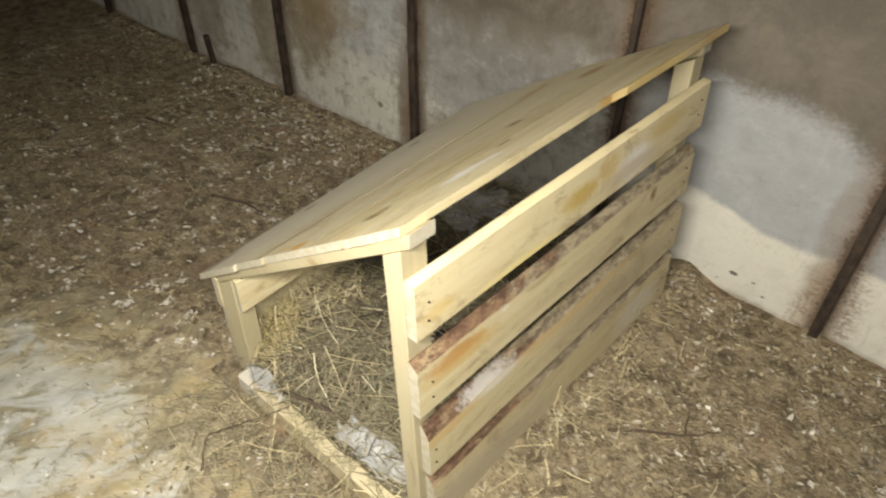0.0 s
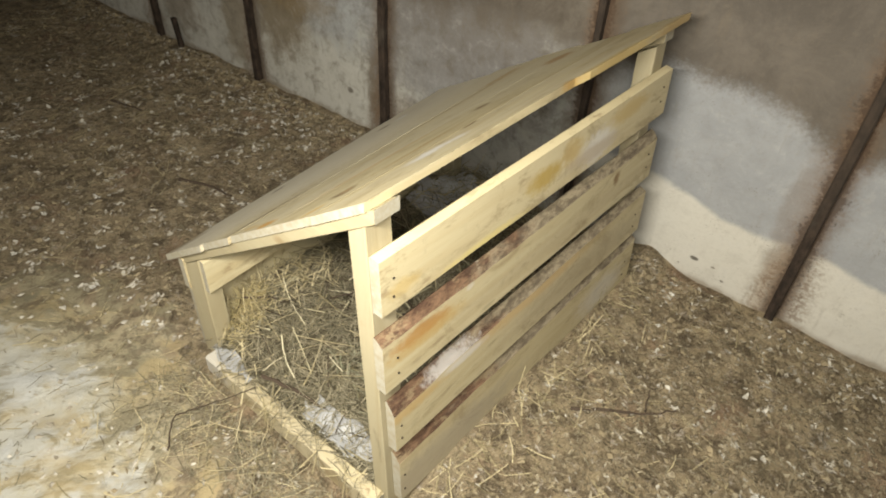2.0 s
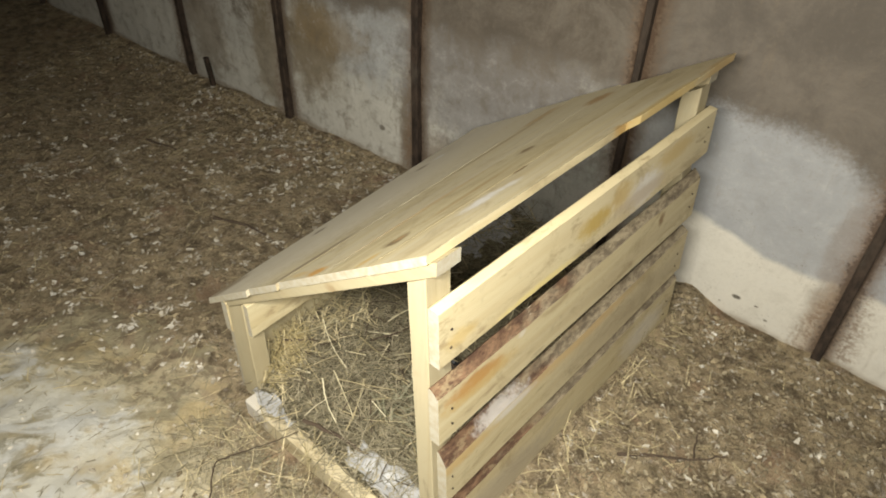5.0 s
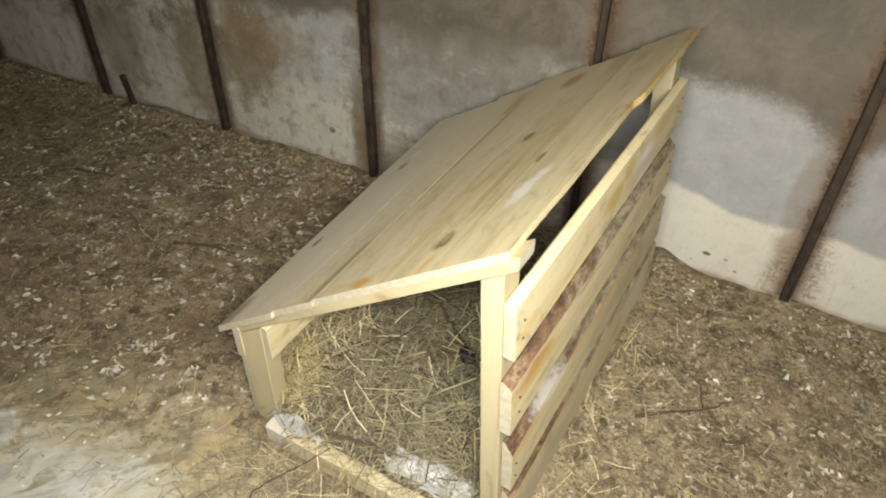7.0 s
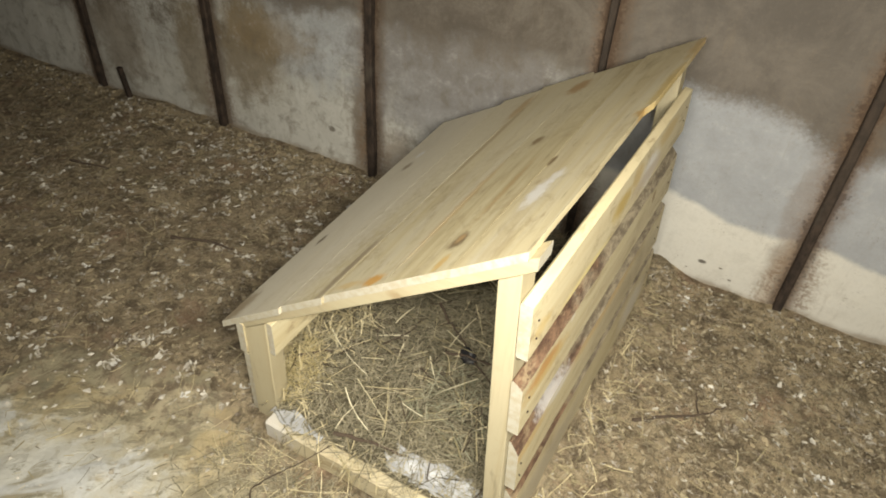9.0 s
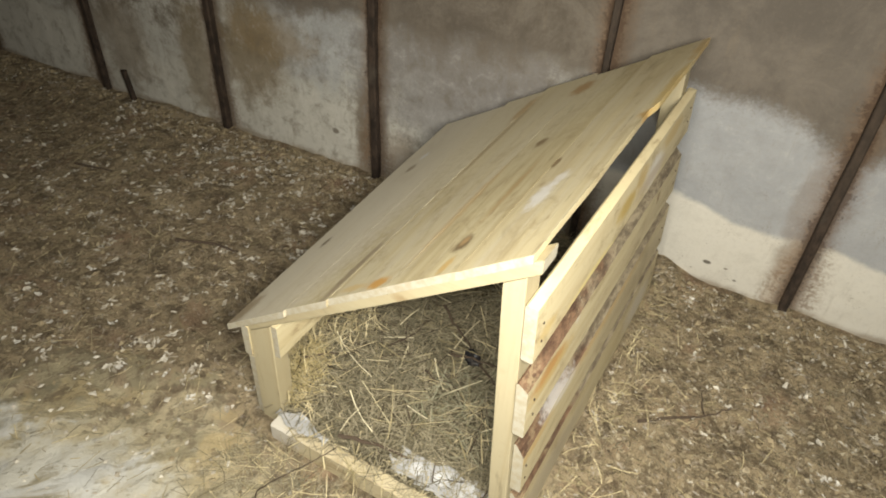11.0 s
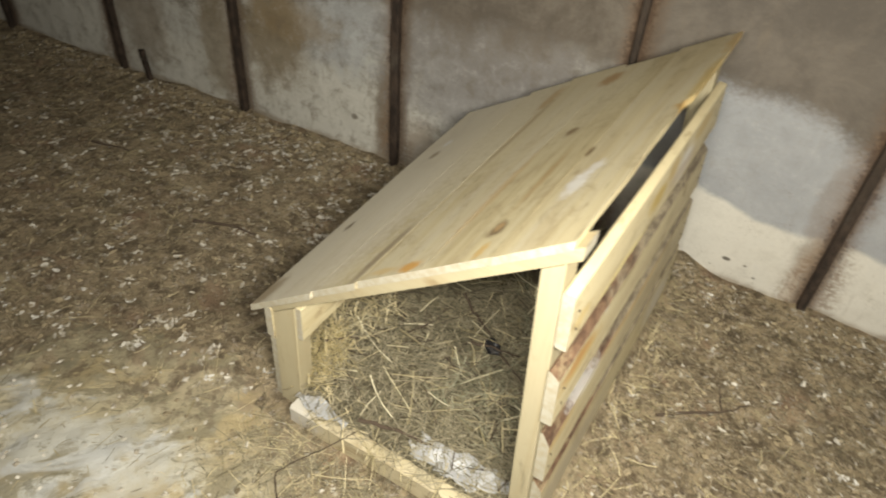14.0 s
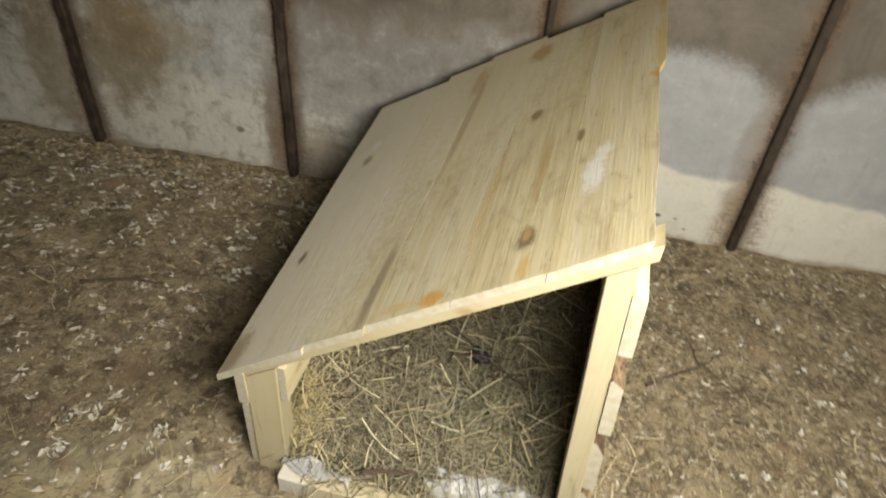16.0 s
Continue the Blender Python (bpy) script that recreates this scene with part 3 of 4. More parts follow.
def build_ground():
    def axis(lo, hi, near_lo, near_hi, fine):
        near = list(np.arange(near_lo, near_hi, fine))
        return list(np.linspace(lo, near_lo, 14)[:-1]) + near + list(np.linspace(near_hi, hi, 14))
    xs, ys = axis(-7.0, 4.0, -3.2, 1.2, 0.022), axis(-5.0, 1.55, -1.1, 1.36, 0.022)
    verts = [(x, y, ground_height(x, y)) for y in ys for x in xs]
    n = len(xs)
    faces = [(j * n + i, j * n + i + 1, (j + 1) * n + i + 1, (j + 1) * n + i) for j in range(len(ys) - 1) for i in range(n - 1)]
    tagged(mesh_ob("ground", verts, faces, litter, smooth=True), "trodden brown litter floor with feathers and straw", "floor", kind="structure")


build_ground()


def box(name, lo, hi, mat, parent=None, label="", cut=0.006):
    bm = bmesh.new()
    bmesh.ops.create_cube(bm, size=1)
    for v in bm.verts:
        v.co = [lo[k] + (v.co[k] + 0.5) * (hi[k] - lo[k]) for k in range(3)]
    bmesh.ops.bevel(bm, geom=list(bm.edges), offset=cut, segments=2, affect="EDGES")
    me = bpy.data.meshes.new(name)
    bm.to_mesh(me)
    bm.free()
    me.materials.append(mat)
    ob = new(name, me)
    if parent is not None:
        ob.parent = parent
    if label:
        tagged(ob, label)
    return ob


def build_wall():
    wall = empty("wall_north", "whitewashed concrete panel wall stained brown with grime", "wall", kind="structure")
    wall.matrix_world = WALL_POSE
    for i in range(-7, 6):
        u0, u1 = i * POST_GAP + POST_SLIP.get(i, 0.0), (i + 1) * POST_GAP + POST_SLIP.get(i + 1, 0.0)
        nu, nz = 34, 60
        verts, faces = [], []
        for b in range(nz + 1):
            for a in range(nu + 1):
                u, z = u0 + 0.002 + (u1 - u0 - 0.004) * a / nu, -0.05 + 2.65 * b / nz
                verts.append((u, -0.006 * jitter(u * 3, z * 3, 2.2) - 0.003 * jitter(u * 12, z * 12, 5.0), z))
        for b in range(nz):
            for a in range(nu):
                k = b * (nu + 1) + a
                faces.append((k, k + 1, k + nu + 2, k + nu + 1))
        base = len(verts)
        verts += [(u0 + 0.002, 0.15, -0.05), (u1 - 0.002, 0.15, -0.05), (u1 - 0.002, 0.15, 2.6), (u0 + 0.002, 0.15, 2.6)]
        top = nz * (nu + 1)
        faces += [(base + 1, base, base + 3, base + 2), (0, top, base + 3, base), (nu, base + 1, base + 2, top + nu)]
        faces += [(0, base, base + 1, nu), (top, top + nu, base + 2, base + 3)]
        mesh_ob("panel", verts, faces, wall_paint, wall, smooth=False)
    return wall


build_wall()


def build_iron_posts():
    """Old iron bars standing proud of the wall at every panel joint."""
    for i in range(-5, 5):
        u = i * POST_GAP + POST_SLIP.get(i, 0.0)
        half = (0.0105 if i == 1 else 0.0155) + 0.003 * jitter(i * 3.1, 0.2, 0.7)
        rings = []
        for k in range(25):
            z = -0.03 + 2.6 * k / 24
            d = 0.004 * jitter(z * 3, i * 5.3, 0.1)
            w = half * (1 + 0.12 * jitter(z * 9, i * 2.7, 4.4))
            rings.append([(u + d + a, b, z) for a, b in ring(-w, w, -0.030, 0.012, 0.004)])
        ob = sweep("iron_post", rings, rust)
        ob.matrix_world = WALL_POSE
        tagged(ob, "dark rusty iron post against the concrete wall", "post", "iron posts along the wall")


build_iron_posts()


def build_stub():
    rings = []
    for k in range(8):
        z = -0.02 + 0.165 * k / 7
        rings.append([(-1.41 - 0.16 * z + a + 0.003 * jitter(k, 1, 2), -0.03 + b, z) for a, b in ring(-0.013, 0.013, -0.012, 0.012, 0.005)])
    ob = sweep("iron_stub", rings, rust)
    ob.matrix_world = WALL_POSE
    tagged(ob, "short dark rusty iron stub at the wall's foot", "post")


build_stub()

# plain walls and ceiling that close the barn
tagged(box("wall_south", (-7.0, -5.15, -0.05), (4.0, -5.0, 2.6), barn_plaster), "dirty plastered barn wall in the dark", "wall", kind="structure")
tagged(box("wall_west", (-7.15, -5.0, -0.05), (-7.0, 1.6, 2.6), barn_plaster), "dirty plastered barn wall in the dark", "wall", kind="structure")
tagged(box("wall_east", (4.0, -5.0, -0.05), (4.15, 1.6, 2.6), barn_plaster), "dirty plastered barn wall in the dark", "wall", kind="structure")
tagged(box("ceiling", (-7.15, -5.15, 2.6), (4.15, 1.75, 2.75), barn_plaster), "dirty plastered barn ceiling in the dark", "ceiling", kind="structure")


# ---------------------------------------------------------------- the nesting hut
def roof_height(x, y):
    """Top of the roof: it twists, for its low eave rises towards the wall."""
    f = min(max(y / 1.11, -0.05), 1.05)
    return 0.903 + (x + 0.02) * (0.728 * (1 - f) + 0.614 * f)


def splay(z):
    """The high side has splayed: its foot stands a little further out than its top."""
    return 0.052 * (0.80 - z)


def build_hut():
    hut = empty("nesting_hut", "pale pine nesting hut with lean-to plank roof and slatted side", "animal shelter")
    # roof planks run from front to back, each a little different in length
    cuts = [-0.773, -0.575, -0.452, -0.300, -0.155, -0.012]
    ends = [(-0.020, 1.075), (-0.010, 1.105), (-0.006, 1.125), (-0.006, 1.10), (-0.007, 1.125)]
    lift = [0.0, 0.0002, 0.0, 0.0001, -0.0001]
    gaps = [0.0, 0.0005, 0.0003, 0.0002, 0.0002, 0.0]
    for i in range(5):
        rings = []
        y0, y1 = ends[i]
        for k in range(29):
            y = y0 + (y1 - y0) * k / 28
            a0 = cuts[i] + gaps[i] + 0.0006 * jitter(y * 4, i, 0.3)
            a1 = cuts[i + 1] - gaps[i + 1] + 0.0006 * jitter(y * 4, i + 1, 0.3)
            if i == 0:
                a0 += 0.006 * jitter(y * 2.5, 0.5, 7.7) - 0.018 * k / 28
            if i == 4:   # the edge is waney in front and steps out past a knot
                a1 += (-0.008 + 0.003 * jitter(y * 6, 3, 3)) if y < 0.60 else (0.003 + 0.004 * jitter(y * 6, 3, 3))
            sag = lift[i] + 0.0025 * jitter(y * 2, 1, 1.1) + 0.0004 * jitter(y * 3, i * 3, 2.1)
            cup = 0.0
            pts = ring(a0, a1, -0.020, 0.0, 0.0002)
            rings.append([(x, y + 0.004 * jitter(x * 30, i, 2), roof_height(x, y) + b + sag + cup * (1 if abs(x - (a0 + a1) / 2) > 0.04 else 0)) for x, b in pts])
        sweep("roof_plank", rings, [roof_wood, end_grain], hut, slot_of=lambda j: 1 if j < 0 else 0)
    # battens under the planks, across the front and the back
    for yb, depth, x0, x1 in ((0.0, 0.058, -0.745, -0.004), (1.03, 0.045, -0.76, -0.022)):
        rings = []
        for k in range(13):
            x = x0 + (x1 - x0) * k / 12
            rings.append([(x, yb + a, roof_height(x, yb) - 0.021 + b + 0.001 * jitter(x * 9, yb, 3)) for a, b in ring(0, depth, -0.030, 0, 0.002)])
        sweep("roof_batten", rings, [batten_wood, end_grain], hut, slot_of=lambda j: 1 if j < 0 else 0)
    # corner posts
    for x0, x1, y0, y1, z0 in ((-0.068, -0.025, 0.0, 0.062, -0.01), (-0.074, -0.025, 1.005, 1.06, -0.01),
                               (-0.722, -0.648, 0.0, 0.05, -0.01), (-0.722, -0.662, 1.02, 1.07, -0.01)):
        rings = []
        for k in range(13):
            s = k / 12
            r = []
            for a, b in ring(x0, x1, y0, y1, 0.0018):
                top = roof_height(a, y0) - 0.053
                z = z0 + (top - z0) * s
                r.append((a + (splay(z) if x0 > -0.3 else 0.02 * (z - 0.35)) + 0.0015 * jitter(z * 5, x0 * 9, 1), b + 0.0015 * jitter(z * 5, y0 * 9, 2), z))
            rings.append(r)
        sweep("post", rings, post_wood, hut)
    # slats of the high side: bark left on their upper edges
    for z0, z1, y0, y1, wane, lean, taper in ((0.657, 0.787, 0.002, 1.078, 0.003, -0.009, 0.0), (0.456, 0.602, -0.004, 1.078, 0.021, -0.010, 0.0),
                                              (0.248, 0.404, 0.014, 1.085, 0.034, -0.002, 0.7), (0.050, 0.224, 0.020, 1.085, 0.026, 0.004, 0.2)):
        rings = []
        for k in range(37):
            s = k / 36
            y = y0 + (y1 - y0) * s
            w = wane * (1 - taper * s) * (1 + 0.35 * jitter(y * 3.3, z0 * 9, 0.5) + 0.2 * jitter(y * 14, z0 * 9, 0.2))
            dz = lean * s + 0.003 * jitter(y * 2.2, z0 * 5, 4.1)
            b1 = z1 + dz + (0.005 * jitter(y * 5, z0 * 7, 1.3) if wane > 0.01 else 0)
            b0 = z0 + dz + 0.002 * jitter(y * 5, z0 * 7, 8.3)
            prof = [(-0.024, b0 + 0.002), (-0.022, b0), (-0.002, b0), (0.0, b0 + 0.002),
                    (0.0, b1 - w), (-0.010, b1 - w * 0.45), (-0.020, b1), (-0.024, b1 - 0.003)]
            rings.append([(a + splay(z), y, z) for a, z in prof])
        rough = wane > 0.01
        slat = sweep("slat", rings, [slat_wood, bark, end_grain], hut,
              "pine slat with dark bark along its upper edge" if rough else "", slot_of=lambda j, rough=rough: 2 if j < 0 else (1 if rough and j in (4, 5, 6) else 0))
        for yn, zs in ((0.032, (0.28, 0.62)), (1.040, (0.3, 0.65))):
            for f in zs:
                z = z0 + (z1 - z0 - wane) * f + 0.004 * jitter(yn * 9, z0 * 9, f * 7)
                pts = [(splay(z) + (0.0022 if k else 0.0), yn + 0.004 * jitter(f * 9, z0 * 5, 3) + 0.0025 * math.cos(t), z + 0.0025 * math.sin(t)) for k in (0, 1) for t in np.linspace(0, 2 * math.pi, 9)[:-1]]
                mesh_ob("nail", pts, [(i, (i + 1) % 8, 8 + (i + 1) % 8, 8 + i) for i in range(8)] + [tuple(range(8, 16))], rust, slat, "rusty nail head")
    # boards of the low side
    for z0, z1, y0, y1 in ((0.250, 0.352, -0.004, 1.09), (0.012, 0.236, 0.004, 1.08)):
        rings = []
        for k in range(19):
            y = y0 + (y1 - y0) * k / 18
            rise = 0.055 * k / 18 if z0 > 0.1 else 0.045 * k / 18
            rings.append([(a, y, b + rise + 0.003 * jitter(y * 3, z0, 1)) for a, b in ring(-0.746, -0.723, z0, z1, 0.003)])
        sweep("slat", rings, [slat_wood, bark, end_grain], hut, slot_of=lambda j: 2 if j < 0 else 0)
    # rail inside the low posts, close under the roof
    rings = []
    for k in range(19):
        y = 0.003 + 1.06 * k / 18
        top = roof_height(-0.640, y) - 0.058
        rings.append([(a + 0.002 * jitter(y * 3, 5, 1), y, b + 0.003 * jitter(y * 3, 2, 6)) for a, b in ring(-0.650 + 0.003, -0.630, 0.288 + 0.056 * k / 18, top, 0.002)])
    sweep("rail", rings, [slat_wood, end_grain], hut, slot_of=lambda j: 1 if j < 0 else 0)
    # threshold board across the opening
    rings = []
    for k in range(19):
        x = -0.655 + 0.655 * k / 18
        rings.append([(x, -0.046 + a + 0.012 * k / 18 + 0.002 * jitter(x * 4, 2, 1), b + 0.004 * jitter(x * 5, 1, 5)) for a, b in ring(0.0, 0.040, -0.01, 0.064, 0.006)])
    sweep("threshold", rings, [sill_wood, end_grain], hut, slot_of=lambda j: 1 if j < 0 else 0)
    return hut


build_hut()


# ---------------------------------------------------------------- loose litter, straw and twigs
rng = np.random.default_rng(7)


def inside_hut(x, y, pad=0.0):
    return -0.75 - pad < x < 0.042 + pad and -0.05 - pad < y < 1.10 + pad


def heap_height(x, y):
    """The nest of hay in the hut: banked up at the low side and at the back, hollow in the middle."""
    if not (-0.73 < x < 0.025 and 0.0 < y < 1.14):
        return ground_height(x, y)
    rise = min(1.0, max(0.0, y / 0.17))
    rise = rise * rise * (3 - 2 * rise)
    h = 0.045 + 0.090 * rise + 0.008 * math.exp(-((x + 0.72) / 0.13) ** 2) * min(1, y / 0.10 + 0.2)
    h -= 0.045 * math.exp(-((x + 0.36) / 0.18) ** 2 - ((y - 0.50) / 0.22) ** 2)
    h += 0.030 * jitter(x * 7, y * 7, 2.0) + 0.016 * jitter(x * 19, y * 19, 6.0)
    return h * min(1.0, max(0.0, (1.14 - y) / 0.06))


def lime_height(x, y):
    d = math.hypot((x + 0.92) / 0.74, (y + 0.56) / 0.55) + 0.20 * jitter(x * 4.2, y * 4.2, 11) + 0.08 * jitter(x * 13, y * 13, 12)
    return ground_height(x, y) + 0.034 * (1 - min(1.5, d) ** 2) + 0.004 * jitter(x * 24, y * 24, 13) + 0.006 * jitter(x * 9, y * 9, 14), d


def top_height(x, y):
    if -0.655 < x < 0.0 and -0.044 < y < 0.004:
        return 0.066
    if inside_hut(x, y):
        return heap_height(x, y)
    h, d = lime_height(x, y)
    return max(h, ground_height(x, y))


def build_heap():
    xs, ys = np.linspace(-0.718, 0.008, 64), np.linspace(0.004, 1.14, 90)
    n = len(xs)
    verts = [(x, y, heap_height(x, y)) for y in ys for x in xs]
    faces = [(j * n + i, j * n + i + 1, (j + 1) * n + i + 1, (j + 1) * n + i) for j in range(len(ys) - 1) for i in range(n - 1)]
    tagged(mesh_ob("hay_bedding", verts, faces, hay_bed, smooth=True), "matted brown hay bedding heaped in the hut", "bedding", kind="stuff")


def build_lime():
    xs, ys = np.linspace(-1.75, -0.05, 110), np.linspace(-1.30, 0.05, 90)
    n = len(xs)
    verts, keep = [], []
    for y in ys:
        for x in xs:
            h, d = lime_height(x, y)
            verts.append((x, y, h))
            keep.append(d < 1.12 and not inside_hut(x, y, 0.01))
    faces = []
    for j in range(len(ys) - 1):
        for i in range(n - 1):
            q = (j * n + i, j * n + i + 1, (j + 1) * n + i + 1, (j + 1) * n + i)
            if all(keep[k] for k in q):
                faces.append(q)
    used = sorted({k for q in faces for k in q})
    at = {k: i for i, k in enumerate(used)}
    tagged(mesh_ob("lime_heap", [verts[k] for k in used], [tuple(at[k] for k in q) for q in faces], lime, smooth=True),
           "low patch of damp whitish lime and sawdust on the litter", "lime patch", kind="stuff")


def hay_bed_material():
    m, nt, bsdf = material("matted_hay", 0.95)
    v = coords(nt)
    a = tex_noise(nt, coords(nt, (1, 0.2, 1)), 95, 4, 0.7, 2.0)
    b = tex_noise(nt, coords(nt, (0.2, 1, 1)), 95, 4, 0.7, 2.0)
    n = math_node(nt, "MAXIMUM", a, b)
    c = mix(nt, step(nt, n, 0.45, 0.70), (0.070, 0.058, 0.036), (0.30, 0.26, 0.16))
    nt.links.new(c, bsdf.inputs["Base Color"])
    bump(nt, bsdf, n, 1.0, 0.012)
    return m


hay_bed = hay_bed_material()
build_heap()
build_lime()


def stems(name, places, length, radius, rise, lift, mat, label, category, seed):
    """Bent straws, three-sided, as one mesh."""
    r = np.random.default_rng(seed)
    verts, faces = [], []
    tri = [(math.cos(t), math.sin(t)) for t in (0.5, 2.6, 4.7)]
    for x, y in places:
        ln = r.uniform(*length)
        az, el = r.uniform(0, 2 * math.pi), abs(r.normal(0, rise))
        d = Vector((math.cos(az) * math.cos(el), math.sin(az) * math.cos(el), math.sin(el)))
        side = d.cross(Vector((0, 0, 1))).normalized()
        up = side.cross(d)
        bend, turn = r.normal(0, 0.045) * ln, r.normal(0, 0.03) * ln
        base = Vector((x, y, top_height(x, y) + r.uniform(*lift))) - d * ln * 0.5 * math.cos(el)
        rad = r.uniform(*radius)
        k0 = len(verts)
        for i in range(4):
            s = i / 3
            p = base + d * ln * s + side * (bend * 4 * s * (1 - s)) + up * (turn * 4 * s * (1 - s))
            floor_z = top_height(p.x, p.y) - 0.004
            if p.z < floor_z:
                p.z = floor_z + rad
            if inside_hut(x, y) and p.y > -0.02:
                p.x = min(max(p.x, -0.716), 0.004)
                if p.x > -0.65:
                    p.z = min(p.z, roof_height(p.x, p.y) - 0.09)
            elif not inside_hut(x, y):
                if p.y > -0.055 and x > 0.0:
                    p.x = max(p.x, 0.048)
                wall_y = WALL_AT[1] + (p.x - WALL_AT[0]) * 0.0521
                p.y = min(p.y, wall_y - 0.02)
            verts += [tuple(p + side * (a * rad) + up * (b * rad)) for a, b in tri]
        for i in range(3):
            for j in range(3):
                a, b = k0 + i * 3 + j, k0 + i * 3 + (j + 1) % 3
                faces.append((a, b, b + 3, a + 3))
    return tagged(mesh_ob(name, verts, faces, mat), label, category, kind="stuff")


def scatter(n, lo, hi, accept):
    out = []
    while len(out) < n:
        x, y = rng.uniform(lo[0], hi[0]), rng.uniform(lo[1], hi[1])
        if accept(x, y):
            out.append((x, y))
    return out


def open_floor(x, y):
    return not inside_hut(x, y, 0.012) and y < WALL_AT[1] + (x - WALL_AT[0]) * 0.0521 - 0.035


def clumped(scale, seed, bias):
    return lambda x, y: open_floor(x, y) and jitter(x * scale, y * scale, seed) + bias > rng.uniform(-0.5, 0.5)


LO, HI = (-3.6, -1.15), (1.15, 1.34)
stems("hay", scatter(5600, (-0.71, 0.005), (0.0, 1.12), lambda x, y: y > 0.05 or rng.uniform() < 0.6), (0.03, 0.13), (0.0004, 0.0010), 0.35, (0.0, 0.022),
      hay_mat, "fine dull hay stems over the bedding in the hut", "hay", 21)
stems("straw", scatter(270, (-0.71, 0.005), (0.0, 1.10), lambda x, y: True), (0.04, 0.16), (0.0008, 0.0019), 0.38, (0.004, 0.030),
      straw_mat, "bright yellow straw on the bedding in the hut", "straw", 22)
stems("straw", scatter(170, (-0.71, 0.03), (-0.58, 0.40), lambda x, y: True), (0.04, 0.13), (0.0009, 0.0019), 0.6, (0.0, 0.03),
      straw_mat, "yellow straw banked against the low side boards", "straw", 23)
pale_straw_mat = bits_material("pale_straw", (0.42, 0.37, 0.23), (0.66, 0.60, 0.42), 0.5)
stems("straw", scatter(46, (-0.68, 0.06), (-0.05, 0.75), lambda x, y: True), (0.06, 0.17), (0.0014, 0.0023), 0.25, (0.018, 0.036),
      pale_straw_mat, "thick pale straws lying on the bedding", "straw", 65)
golden_mat = bits_material("golden_hay", (0.29, 0.235, 0.11), (0.52, 0.43, 0.22), 0.65)
stems("hay", scatter(300, (-0.705, 0.02), (-0.585, 0.20), lambda x, y: math.hypot((x + 0.65) / 0.06, (y - 0.09) / 0.09) < rng.uniform(0.3, 1.1)), (0.03, 0.10), (0.0005, 0.0011), 0.6, (0.0, 0.035),
      golden_mat, "tuft of fine golden hay inside the low corner post", "hay", 61)
green_mat = bits_material("greenish_hay", (0.155, 0.155, 0.095), (0.36, 0.35, 0.24), 0.7)
stems("hay", scatter(260, (-0.34, 0.12), (-0.01, 0.70), lambda x, y: jitter(x * 6, y * 6, 4.4) + 0.25 > rng.uniform(0, 0.5)), (0.03, 0.11), (0.0006, 0.0014), 0.5, (0.005, 0.03),
      green_mat, "wisps of greyish green hay on the bedding", "hay", 62)
stems("chaff", scatter(150, (-0.70, 0.02), (0.0, 0.95), lambda x, y: True), (0.03, 0.12), (0.0008, 0.0017), 0.4, (0.008, 0.032),
      twig_mat, "thin dark stalks among the hay in the hut", "chaff", 63)
front = lambda x, y: open_floor(x, y) and rng.uniform() < math.exp(-((y + 0.12) / 0.14) ** 2)
stems("straw", scatter(230, (-0.74, -0.50), (0.10, -0.05), front), (0.03, 0.15), (0.0005, 0.0012), 0.22, (0.0, 0.014),
      straw_mat, "yellow straw strewn before the hut's opening", "straw", 24)
stems("hay", scatter(1150, (-0.74, -0.55), (0.16, -0.05), front), (0.03, 0.11), (0.0004, 0.0010), 0.25, (0.0, 0.012),
      hay_mat, "dull hay stems strewn before the hut's opening", "hay", 25)
beside = lambda x, y: open_floor(x, y) and rng.uniform() < math.exp(-((x - 0.05) / 0.09) ** 2)
stems("straw", scatter(140, (0.05, -0.05), (0.38, 1.12), beside), (0.03, 0.13), (0.0006, 0.0015), 0.4, (0.0, 0.012),
      straw_mat, "straw fallen beside the slatted side", "straw", 26)
stems("straw", scatter(1700, LO, HI, clumped(1.6, 3, 0.1)), (0.02, 0.11), (0.0006, 0.0016), 0.12, (0.0, 0.004),
      straw_mat, "scattered straw trodden into the floor litter", "straw", 27)
stems("hay", scatter(3600, LO, HI, clumped(2.2, 8, 0.2)), (0.015, 0.07), (0.0006, 0.0013), 0.15, (-0.001, 0.004),
      hay_mat, "dull chaff trodden into the floor litter", "chaff", 28)
stems("chaff", scatter(70, (-1.5, -1.1), (-0.35, -0.08), lambda x, y: open_floor(x, y) and lime_height(x, y)[1] < 1.1 and jitter(x * 5, y * 9, 3.3) > 0.18), (0.010, 0.034), (0.0005, 0.0011), 0.15, (-0.001, 0.002),
      twig_mat, "dark stalks lying on the lime", "chaff", 29)


stems("straw", scatter(40, (-0.60, -0.04), (-0.04, 0.0), lambda x, y: jitter(x * 9, 1, 1) > -0.1), (0.05, 0.15), (0.0008, 0.0018), 0.15, (0.0, 0.006),
      straw_mat, "straw lying across the threshold board", "straw", 51)
stems("hay", scatter(80, (-0.60, -0.04), (-0.04, 0.0), lambda x, y: jitter(x * 9, 1, 1) > -0.1), (0.03, 0.10), (0.0006, 0.0013), 0.2, (0.0, 0.008),
      hay_mat, "dull hay lying across the threshold board", "hay", 52)


stems("hay", scatter(230, (-0.66, -0.03), (-0.04, 0.10), lambda x, y: True), (0.03, 0.10), (0.0006, 0.0013), 0.25, (0.016, 0.030),
      hay_mat, "loose hay stems over the plastic film", "hay", 64)


